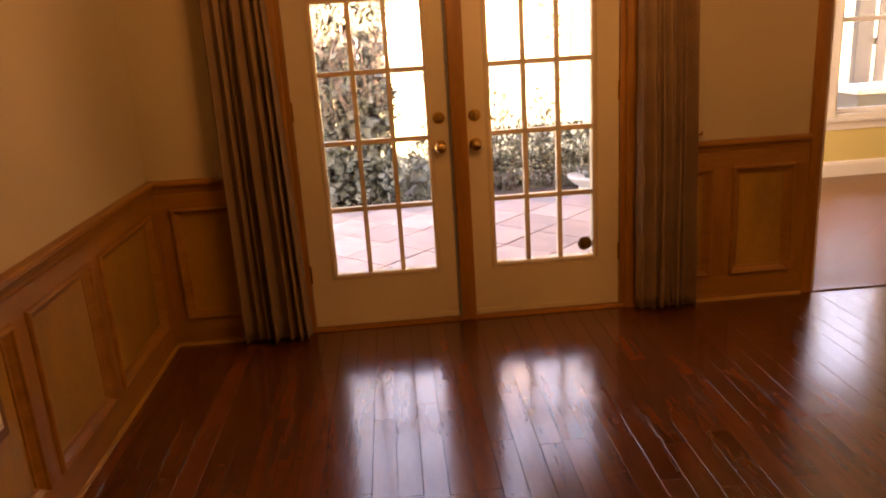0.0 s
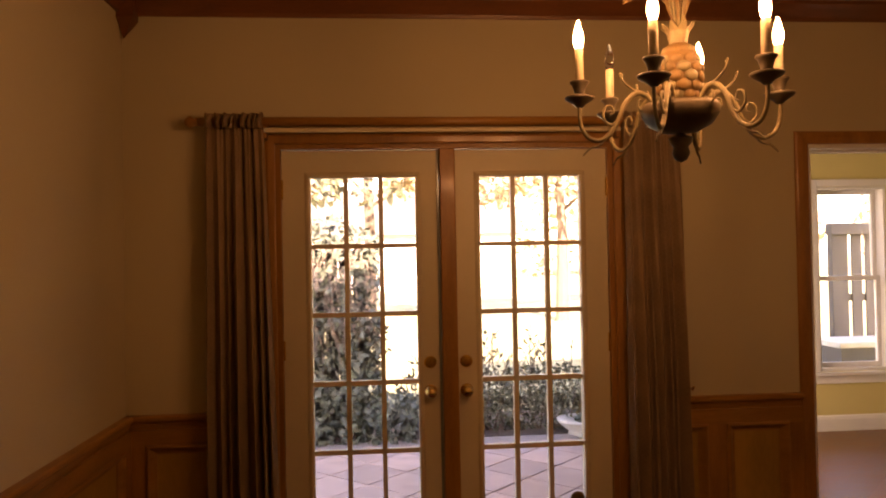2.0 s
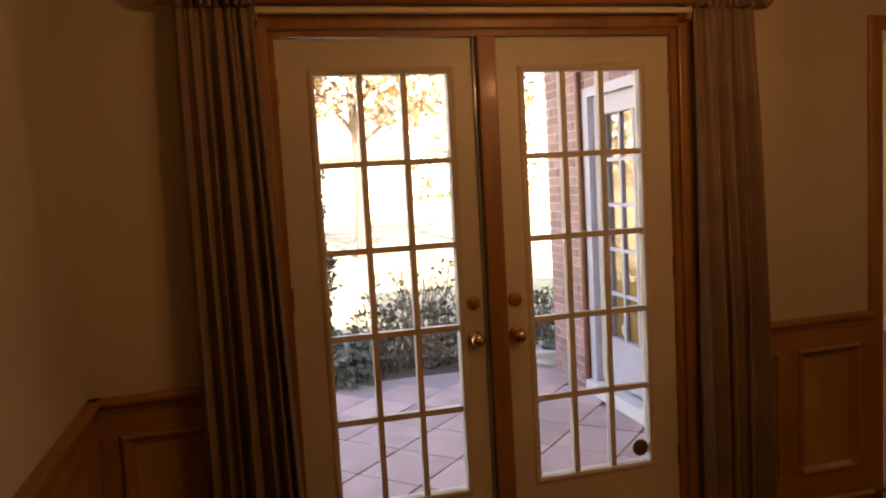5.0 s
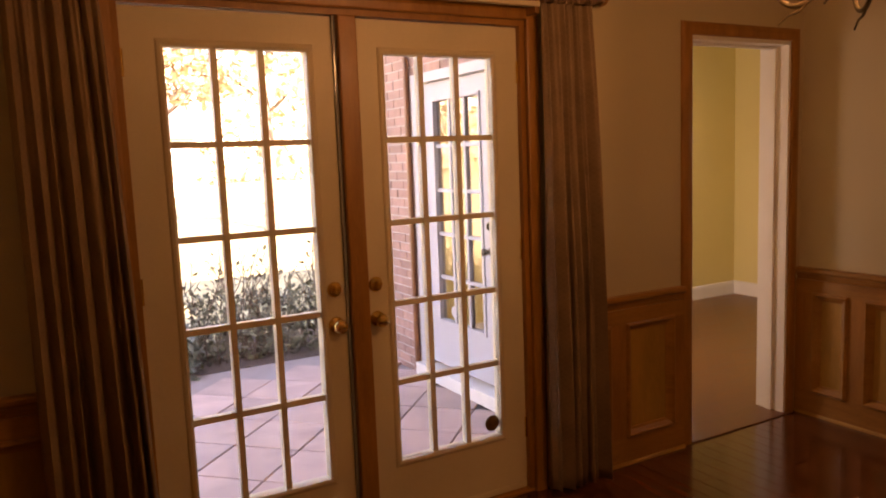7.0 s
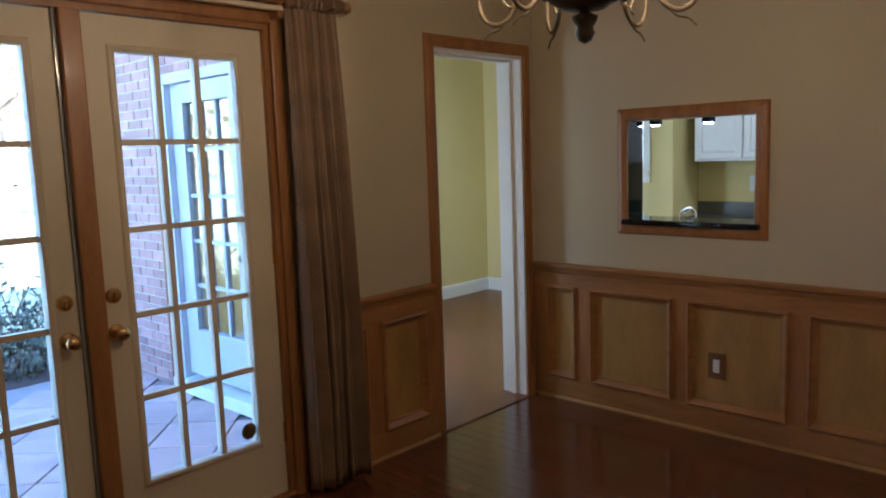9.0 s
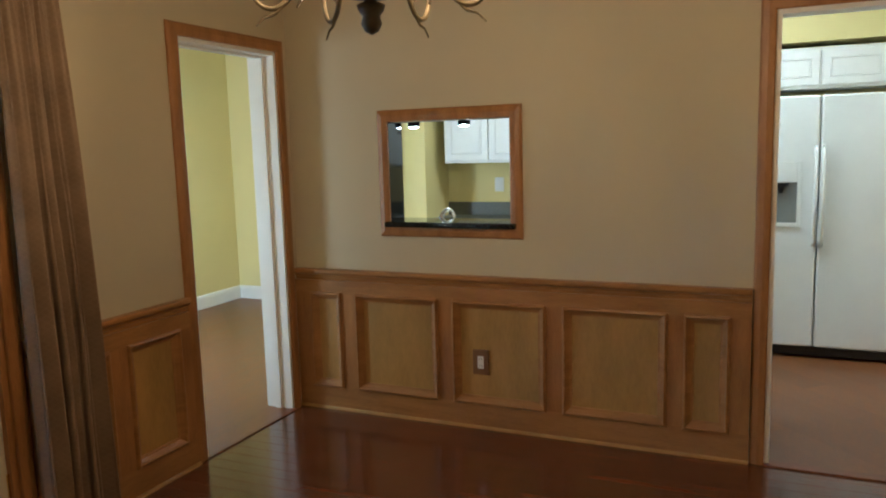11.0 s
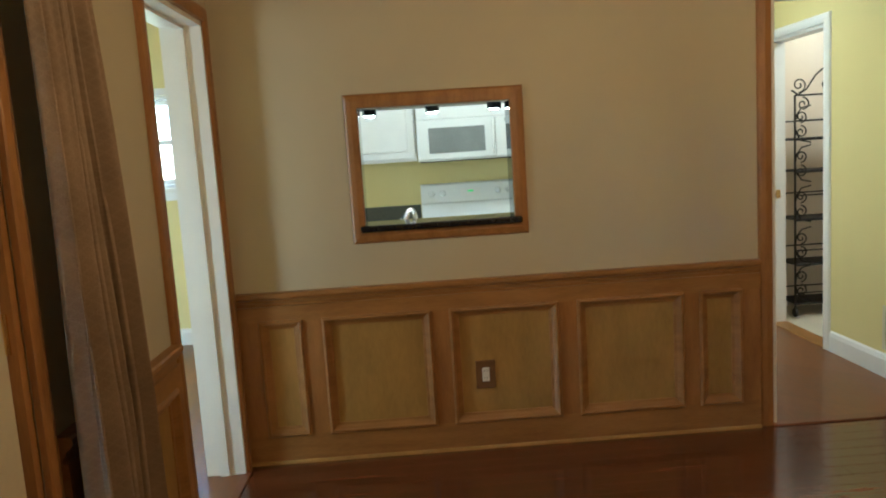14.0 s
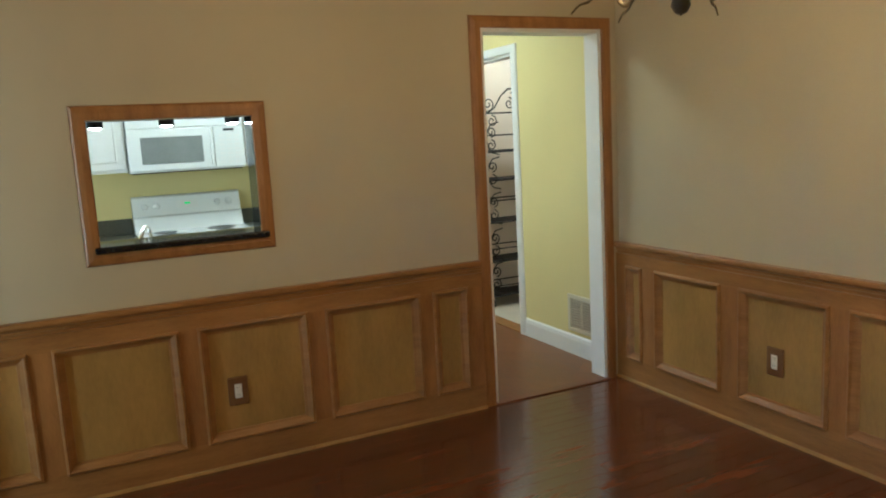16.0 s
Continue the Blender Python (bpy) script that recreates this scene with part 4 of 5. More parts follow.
bm = box(-0.020, 0.020, -0.006, 0.006, 0.003, 0.005)
bmesh.ops.transform(bm, matrix=Matrix.Translation((4.84, -1.32, 1.105)) @ turn, verts=bm.verts)
part("clock", bm, DISPLAY, bg, "green lit clock digits")
for x, y, r in ((4.42, -1.13, 0.10), (4.42, -1.52, 0.08), (4.66, -1.13, 0.08), (4.66, -1.52, 0.10)):
    bn = part("burner", lathe(bmesh.new(), [(r, 0.918), (r, 0.922), (r - 0.012, 0.924), (0, 0.920)], (x, y, 0), 24), BLACK, rg, "black coil burner")
part("oven_door", box(4.255, 4.28, -1.69, -0.95, 0.22, 0.86, 0.006), ENAMEL, rg)
settle(rg)
rg.location.y -= 0.025
plate = thing("wall_socket", "white outlet plate on the yellow backsplash wall", "outlet", (4.92, -0.45, 1.17))
part("plate", box(4.914, 4.92, -0.49, -0.41, 1.11, 1.23, 0.002), WHITE, plate)
part("socket", box(4.911, 4.914, -0.467, -0.433, 1.135, 1.205, 0.001), WHITE, plate)
settle(plate)

fr = thing("refrigerator", "white side-by-side refrigerator with an ice and water dispenser", "refrigerator", (4.5, -2.93, 0.0))
part("cabinet", box(4.21, 4.645, -3.385, -2.47, 0.03, 1.76, 0.008), ENAMEL, fr)
fd = part("freezer_door", box(4.13, 4.205, -2.845, -2.47, 0.085, 1.765, 0.014), ENAMEL, fr)
rdoor = part("fridge_door", box(4.13, 4.205, -3.385, -2.852, 0.085, 1.765, 0.014), ENAMEL, fr)
part("handle", tube(bmesh.new(), [(4.13, -2.828, 0.78), (4.085, -2.828, 0.81), (4.085, -2.828, 1.40), (4.13, -2.828, 1.43)], 0.013, 10), ENAMEL, fd, smooth=True)
part("handle", tube(bmesh.new(), [(4.13, -2.872, 0.78), (4.085, -2.872, 0.81), (4.085, -2.872, 1.40), (4.13, -2.872, 1.43)], 0.013, 10), ENAMEL, rdoor, smooth=True)
disp = bmesh.new()
for b in ((-2.745, -2.72, 0.90, 1.335), (-2.525, -2.50, 0.90, 1.335), (-2.72, -2.525, 1.20, 1.335), (-2.72, -2.525, 0.90, 0.93)):
    bx(disp, 4.118, 4.132, b[0], b[1], b[2], b[3], 0.003)
dp = part("dispenser", disp, ENAMEL, fd, "white dispenser surround")
part("recess", box(4.126, 4.1305, -2.72, -2.525, 0.93, 1.20), GREYGLASS, dp, "grey dispenser recess")
part("chute", lathe(bmesh.new(), [(0.012, 1.13), (0.018, 1.16), (0.045, 1.185), (0.05, 1.20)], (4.118, -2.622, 0), 16), BLACK, dp, "dark ice chute")
part("kick_grille", box(4.16, 4.21, -3.37, -2.485, 0.02, 0.075, 0.004), BLACK, fr, "dark kick grille")
for y in (-3.35, -2.51):
    part("foot", lathe(bmesh.new(), [(0.022, 0.0), (0.022, 0.03), (0.012, 0.032)], (4.175, y, 0), 14), WHITE, fr)
settle(fr)
fr.location = fr.location + Vector((0.27, -0.005, 0))

# ---- pantry ----
jamb = bmesh.new()
bx(jamb, 3.68, 3.70, -3.605, -3.498, 0.004, 2.03), bx(jamb, 4.402, 4.42, -3.605, -3.498, 0.004, 2.03), bx(jamb, 3.68, 4.42, -3.605, -3.498, 2.03, 2.05)
structure("door_jamb_3", jamb, WHITE, "white painted pantry door jamb", "door jamb")
structure("threshold_3", box(3.68, 4.42, -3.61, -3.49, 0.001, 0.008), WOODH, "dark strip under the pantry doorway", "threshold")

plate = thing("strike_plate", "small brass strike plate on the pantry door jamb", "strike plate", (4.402, -3.55, 0.96))
part("plate", box(4.398, 4.402, -3.565, -3.535, 0.93, 0.99, 0.001), BRASS, plate)
part("lip", box(4.394, 4.40, -3.538, -3.526, 0.945, 0.975, 0.001), BRASS, plate)
settle(plate)

rack = thing("bakers_rack", "black wrought iron rack with scrolls and open shelves on casters", "rack", (4.66, -4.15, 0.0))
rx0, rx1, ry0, ry1 = 4.53, 4.80, -4.46, -3.87
for x in (rx0, rx1):
    for y in (ry0, ry1):
        part("post", tube(bmesh.new(), [(x, y, 0.07), (x, y, 1.66)], 0.008, 8), IRON, rack)
        cs = part("caster", lathe(bmesh.new(), [(0.0, -0.012), (0.03, -0.012), (0.034, -0.006), (0.034, 0.006), (0.03, 0.012), (0, 0.012)], (0, 0, 0), 16), BLACK, rack, "black caster wheel", smooth=False)
        cs.data.transform(Matrix.Translation((x, y, 0.0375)) @ pose(0, 0, 0, 90, 0, 0))
for z, h in ((0.10, 0.085), (0.40, 0.11), (0.74, 0.185), (1.10, 0.24), (1.34, 0.136)):
    sh = part("shelf", box(rx0, rx1, ry0, ry1, z, z + 0.006), IRON, rack)
    for x in (rx0, rx1):
        part("rail", tube(bmesh.new(), [(x, ry0, z + h), (x, ry1, z + h)], 0.006, 6), IRON, sh)
        part("edge", tube(bmesh.new(), [(x, ry0, z), (x, ry1, z)], 0.010, 6), IRON, sh)
part("top_bar", tube(bmesh.new(), [(rx0, ry0, 1.66), (rx0, ry1, 1.66)], 0.007, 6), IRON, rack)


def spiral(cx, cy, cz, r, turns, start, flip, axis):
    pts = []
    for i in range(26):
        t = i / 25
        a = start + flip * turns * 2 * math.pi * t
        rr = r * (1 - 0.8 * t)
        pts.append((cx + (rr * math.cos(a) if axis == "x" else 0), cy + (rr * math.cos(a) if axis == "y" else 0), cz + rr * math.sin(a)))
    return pts


for x in (rx0,):
    for k, z in enumerate((0.26, 0.55, 0.86, 1.16, 1.45)):
        for up in (1, -1):
            part("scroll", tube(bmesh.new(), spiral(x, ry1 - 0.045, z + up * 0.055, 0.045, 1.35, -1.57 * up, -up, "y"), 0.0055, 6), IRON, rack)
            part("brace", tube(bmesh.new(), [(x, ry1, z), (x, ry1 - 0.012, z + up * 0.07), (x, ry1 - 0.05, z + up * 0.12), (x, ry1 - 0.12, z + up * 0.135)], 0.0055, 6), IRON, rack)
cy = (ry0 + ry1) / 2
for sy in (-1, 1):
    part("crest", tube(bmesh.new(), [(rx0, cy + sy * w, z) for w, z in ((0.32, 1.70), (0.27, 1.665), (0.21, 1.70), (0.14, 1.80), (0.07, 1.855), (0.0, 1.86), (-0.04, 1.82))], 0.007, 6), IRON, rack)
    part("scroll", tube(bmesh.new(), spiral(rx0, cy + sy * 0.265, 1.735, 0.055, 1.4, -1.57, -sy, "y"), 0.0055, 6), IRON, rack)
    part("scroll", tube(bmesh.new(), spiral(rx0, cy + sy * 0.06, 1.735, 0.05, 1.4, 1.57, sy, "y"), 0.0055, 6), IRON, rack)
    part("scroll", tube(bmesh.new(), spiral(rx0, cy + sy * 0.235, 1.595, 0.05, 1.3, 1.57, sy, "y"), 0.0055, 6), IRON, rack)
settle(rack)
rack.location.y += 0.13

vent = thing("floor_vent", "beige louvred return air grille low on the yellow wall", "vent", (2.925, -3.498, 0.22))
fbm = bmesh.new()
for b in ((2.78, 3.07, 0.10, 0.125), (2.78, 3.07, 0.325, 0.35), (2.78, 2.805, 0.125, 0.325), (3.045, 3.07, 0.125, 0.325)):
    bx(fbm, b[0], b[1], -3.50, -3.488, b[2], b[3], 0.002)
bx(fbm, 2.919, 2.931, -3.50, -3.489, 0.125, 0.325)
part("frame", fbm, CREAM, vent)
part("backing", box(2.805, 3.045, -3.4995, -3.498, 0.125, 0.325), TWIG, vent, "dark duct opening")
for k in range(12):
    bm = box(2.805, 3.045, -0.008, 0.008, -0.0015, 0.0015)
    bmesh.ops.transform(bm, matrix=Matrix.Translation((0, -3.492, 0.134 + 0.0165 * k)) @ pose(0, 0, 0, 55, 0, 0), verts=bm.verts)
    part("slat", bm, CREAM, vent)
settle(vent)
vent.location.z += 0.06

# ---- breakfast room windows ----
def sash_window(i, axis, pos, a0, a1, z0, z1, inward, label):
    """A double-hung window in an opening; inward: +1 or -1 towards the room across the wall."""
    w = tagged(new(f"window_{i}"), label, "window", kind="structure")

    def piece(name, p0, p1, d0, d1, q0, q1, m=WHITE, parent=w, bev=0.003):
        d0, d1 = pos + inward * d0, pos + inward * d1
        bm = box(p0, p1, d0, d1, q0, q1, bev) if axis == "x" else box(d0, d1, p0, p1, q0, q1, bev)
        return part(name, bm, m, parent)

    zm = (z0 + z1) / 2
    for p0, p1, q0, q1 in ((a0, a0 + 0.025, z0, z1), (a1 - 0.025, a1, z0, z1), (a0 + 0.025, a1 - 0.025, z1 - 0.025, z1), (a0 + 0.025, a1 - 0.025, z0, z0 + 0.025)):
        piece("window_frame", p0, p1, -0.15, -0.005, q0, q1)
    b0, b1 = a0 + 0.026, a1 - 0.026
    for name, q0, q1, d in (("lower_sash", z0 + 0.026, zm + 0.018, -0.07), ("upper_sash", zm - 0.018, z1 - 0.026, -0.11)):
        s_ = piece(name, b0, b0 + 0.035, d - 0.034, d, q0, q1)
        piece("stile", b1 - 0.035, b1, d - 0.034, d, q0, q1, parent=s_)
        piece("rail", b0 + 0.035, b1 - 0.035, d - 0.034, d, q0, q0 + 0.04, parent=s_)
        piece("rail", b0 + 0.035, b1 - 0.035, d - 0.034, d, q1 - 0.036, q1, parent=s_)
        pane = piece("pane", b0 + 0.035, b1 - 0.035, d - 0.018, d - 0.015, q0 + 0.04, q1 - 0.036, GLASS, s_, 0)
        pane.visible_shadow = False
    piece("window_sill", a0 - 0.06, a1 + 0.06, 0.0, 0.045, z0 - 0.03, z0 - 0.002)
    piece("apron", a0 - 0.055, a1 + 0.055, 0.0, 0.014, z0 - 0.10, z0 - 0.032)
    piece("side_casing", a0 - 0.058, a0 - 0.001, 0.001, 0.018, z0, z1 + 0.06)
    piece("side_casing", a1 + 0.001, a1 + 0.058, 0.001, 0.018, z0, z1 + 0.06)
    piece("head_casing", a0, a1, 0.001, 0.018, z1 + 0.001, z1 + 0.06)
    return w


sash_window(1, "x", 2.47, 3.21, 3.84, 0.50, 2.06, -1, "white double-hung window with white casing")
sash_window(2, "x", 2.47, 2.47, 3.10, 0.50, 2.06, -1, "white double-hung window with white casing")
sash_window(3, "y", 5.05, 0.585, 1.40, 1.27, 1.98, -1, "white double-hung window high on the wall")

# ---- patio door in the ell ----
pt = thing("patio_door", "white painted fifteen-lite patio door in the brick wall, closed", "door", (BX, 1.53, 0.0))
fbm = bmesh.new()
bx(fbm, BX - 0.015, BX + 0.12, 1.0, 1.075, -0.02, 2.08), bx(fbm, BX - 0.015, BX + 0.12, 1.985, 2.06, -0.02, 2.08), bx(fbm, BX - 0.015, BX + 0.12, 1.075, 1.985, 2.015, 2.08)
part("frame", fbm, SHADEDWHITE, pt)
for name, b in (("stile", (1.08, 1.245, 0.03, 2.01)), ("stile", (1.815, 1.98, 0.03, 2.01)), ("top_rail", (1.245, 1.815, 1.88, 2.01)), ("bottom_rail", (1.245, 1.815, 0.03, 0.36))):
    part(name, box(BX + 0.03, BX + 0.074, b[0], b[1], b[2], b[3]), SHADEDWHITE, pt)
lites(pt, "y", BX + 0.052, 1.245, 1.815, 0.36, 1.88, 3, 5, SHADEDWHITE, bar=0.024, glass=DOUBLEGLASS)
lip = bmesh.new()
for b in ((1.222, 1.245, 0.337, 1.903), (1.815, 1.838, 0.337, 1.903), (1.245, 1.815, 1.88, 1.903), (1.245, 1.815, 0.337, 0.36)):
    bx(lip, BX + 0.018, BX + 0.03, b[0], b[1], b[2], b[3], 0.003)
part("glazing_frame", lip, SHADEDWHITE, pt)
knob(pt, BX + 0.03, 1.15, 0.90, -1, 0, BOWL, 0.95, "dark bronze knob")
deadbolt(pt, BX + 0.03, 1.15, 1.06, -1, 0, BOWL)
part("sill", box(BX - 0.06, BX + 0.10, 0.98, 2.08, -0.09, 0.0, 0.006), STONE, pt, "pale stone door sill")
part("glass_sticker", lathe(bmesh.new(), [(0.0, 0), (0.04, 0.001), (0.04, 0.003), (0, 0.003)], (0, 0, 0), 16), SHADEDWHITE, pt, "white oval sticker").data.transform(Matrix.Translation((BX + 0.048, 1.66, 0.43)) @ pose(0, 0, 0, 0, -90, 0))
settle(pt)
pt.location.y += 0.10

# ---- garden ----
GZ = -0.13
structure("ground", box(-400, 400, -400, 400, GZ - 0.2, GZ), LAWN, "sunlit lawn beyond the patio", "ground")
structure("patio_bed", box(-3.2, BX, 0.12, 3.22, GZ - 0.05, -0.112), GROUT, "dark mortar bed under the patio pavers", "patio")
structure("planting_bed", box(-3.2, 2.4, 3.22, 4.3, GZ - 0.05, -0.105), MULCH, "dark mulch bed under the hedge and ivy", "planting bed")
ebm = bmesh.new()
bx(ebm, XW - 0.15, -0.83 + DX, 0.12, 0.22, -0.2, 2.9), bx(ebm, -0.83 + DX, 0.78 + DX, 0.12, 0.22, 2.08, 2.9), bx(ebm, 0.78 + DX, BX + 0.1, 0.12, 0.22, -0.2, 2.9)
structure("wall_outer", ebm, MORTAR, "outer masonry face of the dining room wall", "wall")


def leaf_mass(name, spots, size, material, label, category, seed, up=0.3, parent=None):
    """Many small folded leaves at the spots; each is its own little mesh island."""
    rng, verts, faces = random.Random(seed), [], []
    for p in spots:
        d = Vector((rng.gauss(0, 1), rng.gauss(0, 1) - 0.5, rng.gauss(0, 1) + up)).normalized()
        a = d.orthogonal().normalized()
        a = (Matrix.Rotation(rng.uniform(0, 6.28), 3, d) @ a)
        b, s = d.cross(a), size * rng.uniform(0.55, 1.3)
        k = len(verts)
        c = Vector(p)
        verts += [c - a * s, c - a * 0.1 * s + b * s * 0.55 + d * s * 0.12, c + a * s, c - a * 0.1 * s - b * s * 0.55 + d * s * 0.12]
        faces += [(k, k + 1, k + 2), (k, k + 2, k + 3)]
    me = bpy.data.meshes.new(name)
    me.from_pydata([tuple(v) for v in verts], [], faces)
    me.materials.append(material)
    ob = new(name, me)
    if parent:
        ob.parent = parent
        return ob
    return tagged(ob, label, category, kind="stuff")


def clumps(rng, blobs, n):
    out = []
    for _ in range(n):
        x, y, z, rx, ry, rz = rng.choice(blobs)
        d = Vector((rng.gauss(0, 1), rng.gauss(0, 1), rng.gauss(0, 1))).normalized() * rng.uniform(0.72, 1.08)
        out.append((x + d.x * rx, y + d.y * ry, max(GZ + 0.02, z + d.z * rz)))
    return out


rng = random.Random(4)
ivy = [(-2.1 + 0.27 * i + rng.uniform(-0.1, 0.1), 3.45 + rng.uniform(-0.1, 0.15), 0.1 + 0.32 * j, 0.28, 0.22, 0.26) for i in range(6) for j in range(5)]
ivy += [(-0.62 + 0.04 * rng.uniform(-1, 1), 3.40, 0.1 + 0.2 * j, 0.16 + 0.03 * (j < 2), 0.15, 0.16) for j in range(5)]
ivy += [(-1.6 + 0.25 * i, 3.22, 0.05, 0.24, 0.20, 0.28) for i in range(6)] + [(-0.30, 3.35, 0.02, 0.18, 0.16, 0.22)]
leaf_mass("ivy", clumps(rng, ivy, 9000), 0.042, IVY, "dark green ivy covering a garden fence and the ground", "ivy", 5)
crest = [(-2.0 + 0.22 * i, 3.5, 1.62 + 0.06 * (i % 3), 0.24, 0.22, 0.2) for i in range(7)] + [(-0.60, 3.5, 1.52, 0.13, 0.16, 0.14)]
leaf_mass("vine", clumps(rng, crest, 2600), 0.035, IVY, "vine growing over the top of the garden fence", "vine", 6)
tbm = bmesh.new()
for _ in range(260):
    x, z = rng.uniform(-2.1, -0.52), rng.uniform(0.9, 1.75)
    p = Vector((x, 3.22 + rng.uniform(-0.04, 0.06), z))
    d = Vector((rng.uniform(-0.12, 0.12), rng.uniform(-0.04, 0.04), rng.uniform(-0.4, -0.12)))
    tube(tbm, [p, p + d * 0.5 + Vector((rng.uniform(-0.03, 0.03), 0, 0)), p + d], 0.0035, 4, 0.5)
tagged(part("dry_vines", tbm, TWIG), "tangle of dry grey vine stems over the ivy", "vines", kind="stuff")
fence = thing("garden_fence", "weathered wood garden fence overgrown with ivy", "fence", (-1.4, 3.55, GZ))
for i in range(12):
    part("slat", box(-2.15 + 0.13 * i, -2.03 + 0.13 * i, 3.56, 3.58, GZ, 1.62, 0.003), GREYWOOD, fence)
settle(fence)

hedge = [(-0.10 + 0.24 * i, 3.62 + rng.uniform(-0.08, 0.08), 0.02 + 0.24 * j, 0.22, 0.26, 0.20) for i in range(8) for j in range(2)]
h = thing("hedge", "low clipped shrub hedge along the patio edge", "hedge", (0.7, 3.6, GZ))
leaf_mass("foliage", clumps(rng, hedge, 6500), 0.024, SHRUB, "", "", 7, parent=h)
tbm = bmesh.new()
for _ in range(110):
    x, y = rng.uniform(-0.2, 1.7), rng.uniform(3.4, 3.8)
    p = Vector((x, y, GZ))
    q = p + Vector((rng.uniform(-0.2, 0.2), rng.uniform(-0.1, 0.1), rng.uniform(0.45, 0.62)))
    tube(tbm, [p, (p + q) / 2 + Vector((rng.uniform(-0.05, 0.05), 0, 0)), q], 0.006, 5, 0.4)
part("branches", tbm, BARK, h)
settle(h)
sprigs = []
tbm = bmesh.new()
for _ in range(34):
    x = rng.uniform(-0.1, 1.5)
    p = Vector((x, rng.uniform(3.45, 3.75), 0.3))
    q = p + Vector((rng.uniform(-0.25, 0.25), rng.uniform(-0.05, 0.05), rng.uniform(0.25, 0.6)))
    tube(tbm, [p, (p + q) / 2 + Vector((rng.uniform(-0.04, 0.04), 0, 0)), q], 0.006, 5, 0.4)
    for _ in range(4):  # side twigs
        a = p.lerp(q, rng.uniform(0.35, 0.95))
        tube(tbm, [a, a + Vector((rng.uniform(-0.14, 0.14), rng.uniform(-0.04, 0.04), rng.uniform(0.05, 0.16)))], 0.0035, 4, 0.4)
    sprigs += [tuple(p.lerp(q, rng.uniform(0.3, 1)) + Vector((rng.gauss(0, 0.05), rng.gauss(0, 0.03), rng.gauss(0, 0.03)))) for _ in range(5)]
sp = thing("shrub_shoots", "thin leafy shoots rising above the hedge", "shrub", (0.7, 3.6, 0.3))
part("stems", tbm, BARK, sp)
leaf_mass("leaves", sprigs, 0.028, SHRUB, "", "", 8, parent=sp)
settle(sp)

pot = thing("stone_planter", "pale stone bowl planter with a dark plant beside the hedge", "planter", (1.36, 3.22, GZ))
part("bowl", lathe(bmesh.new(), [(0.12, GZ), (0.13, GZ + 0.03), (0.11, GZ + 0.06), (0.17, GZ + 0.12), (0.22, GZ + 0.19), (0.23, GZ + 0.22), (0.19, GZ + 0.22), (0.10, GZ + 0.17), (0, GZ + 0.17)], (1.36, 3.22, 0), 24), STONE, pot, smooth=True)
leaf_mass("plant", clumps(rng, [(1.42, 3.2, GZ + 0.22, 0.12, 0.12, 0.06)], 260), 0.03, IVY, "", "", 9, parent=pot)
settle(pot)
pot.scale = (1, 1, 0.7)


def tree(x, y, h, spread, material, label, seed, n=2600, size=0.13, low=0.35):
    rng = random.Random(seed)
    t = thing("tree", label, "tree", (x, y, GZ), "garden trees")
    bm, blobs = bmesh.new(), []
    tube(bm, [(x, y, GZ), (x + 0.05, y, h * 0.3), (x - 0.08, y + 0.05, h * 0.6), (x, y, h * 0.92)], 0.17 * h / 7, 10, 0.25)
    for i in range(11):
        z0 = h * (low + 0.5 * i / 11)
        a = i * 2.4 + rng.uniform(-0.4, 0.4)
        r = spread * rng.uniform(0.6, 1.0) * (1 - 0.35 * i / 11)
        e = Vector((x + r * math.cos(a), y + r * math.sin(a), z0 + h * rng.uniform(0.08, 0.2)))
        m = (Vector((x, y, z0)) + e) / 2 + Vector((0, 0, 0.12 * h * 0.4))
        tube(bm, [(x, y, z0), m, e], 0.05 * h / 7, 6, 0.3)
        blobs += [(e.x, e.y, e.z, 0.34 * spread, 0.34 * spread, 0.2 * spread), (m.x, m.y, m.z, 0.26 * spread, 0.26 * spread, 0.18 * spread)]
    part("trunk", bm, BARK, t)
    leaf_mass("crown", clumps(rng, blobs, n), size, material, "", "", seed + 1, parent=t)
    return settle(t)


tree(1.2, 13.5, 6.5, 2.4, AUTUMN, "autumn tree with yellow and russet leaves beyond the lawn", 21)
tree(4.2, 15.5, 7.5, 2.8, AUTUMN, "autumn tree with yellow and russet leaves beyond the lawn", 31)
tree(-2.6, 12.0, 7.0, 2.6, SHRUB, "green leafy tree behind the garden fence", 41)
tree(-5.2, 16.0, 8.0, 3.0, AUTUMN, "autumn tree with yellow and russet leaves beyond the lawn", 51)
tree(8.6, 17.0, 8.0, 3.0, SHRUB, "green leafy tree far beyond the lawn", 61)
tree(-0.8, 20.0, 9.0, 3.2, AUTUMN, "tall autumn tree with thinning leaves", 71)

nh = thing("neighbour_house", "pale neighbouring house far across the lawn", "house", (1.5, 38.0, GZ))
part("wall", box(-4.5, 7.0, 38, 46, GZ, 3.0), STONE, nh)
rbm = bmesh.new()
sweep(rbm, [(-0.6, 2.9), (4.0, 5.8), (8.6, 2.9)], (-5.0, 38, 0), (7.5, 38, 0), (0, 1, 0), (0, 0, 1))
part("roof", rbm, ROOF, nh)
for x in (-2.5, 1.2, 3.2, 5.4):
    wv = part("window", box(x, x + 1.0, 37.93, 38.0, 0.7, 2.2), WHITE, nh)
    part("pane", box(x + 0.1, x + 0.9, 37.91, 37.93, 0.8, 2.1), GREYGLASS, wv)
    for k in range(1, 5):
        part("bar", box(x + 0.1, x + 0.9, 37.895, 37.91, 0.8 + 0.26 * k - 0.02, 0.8 + 0.26 * k + 0.02), WHITE, wv)
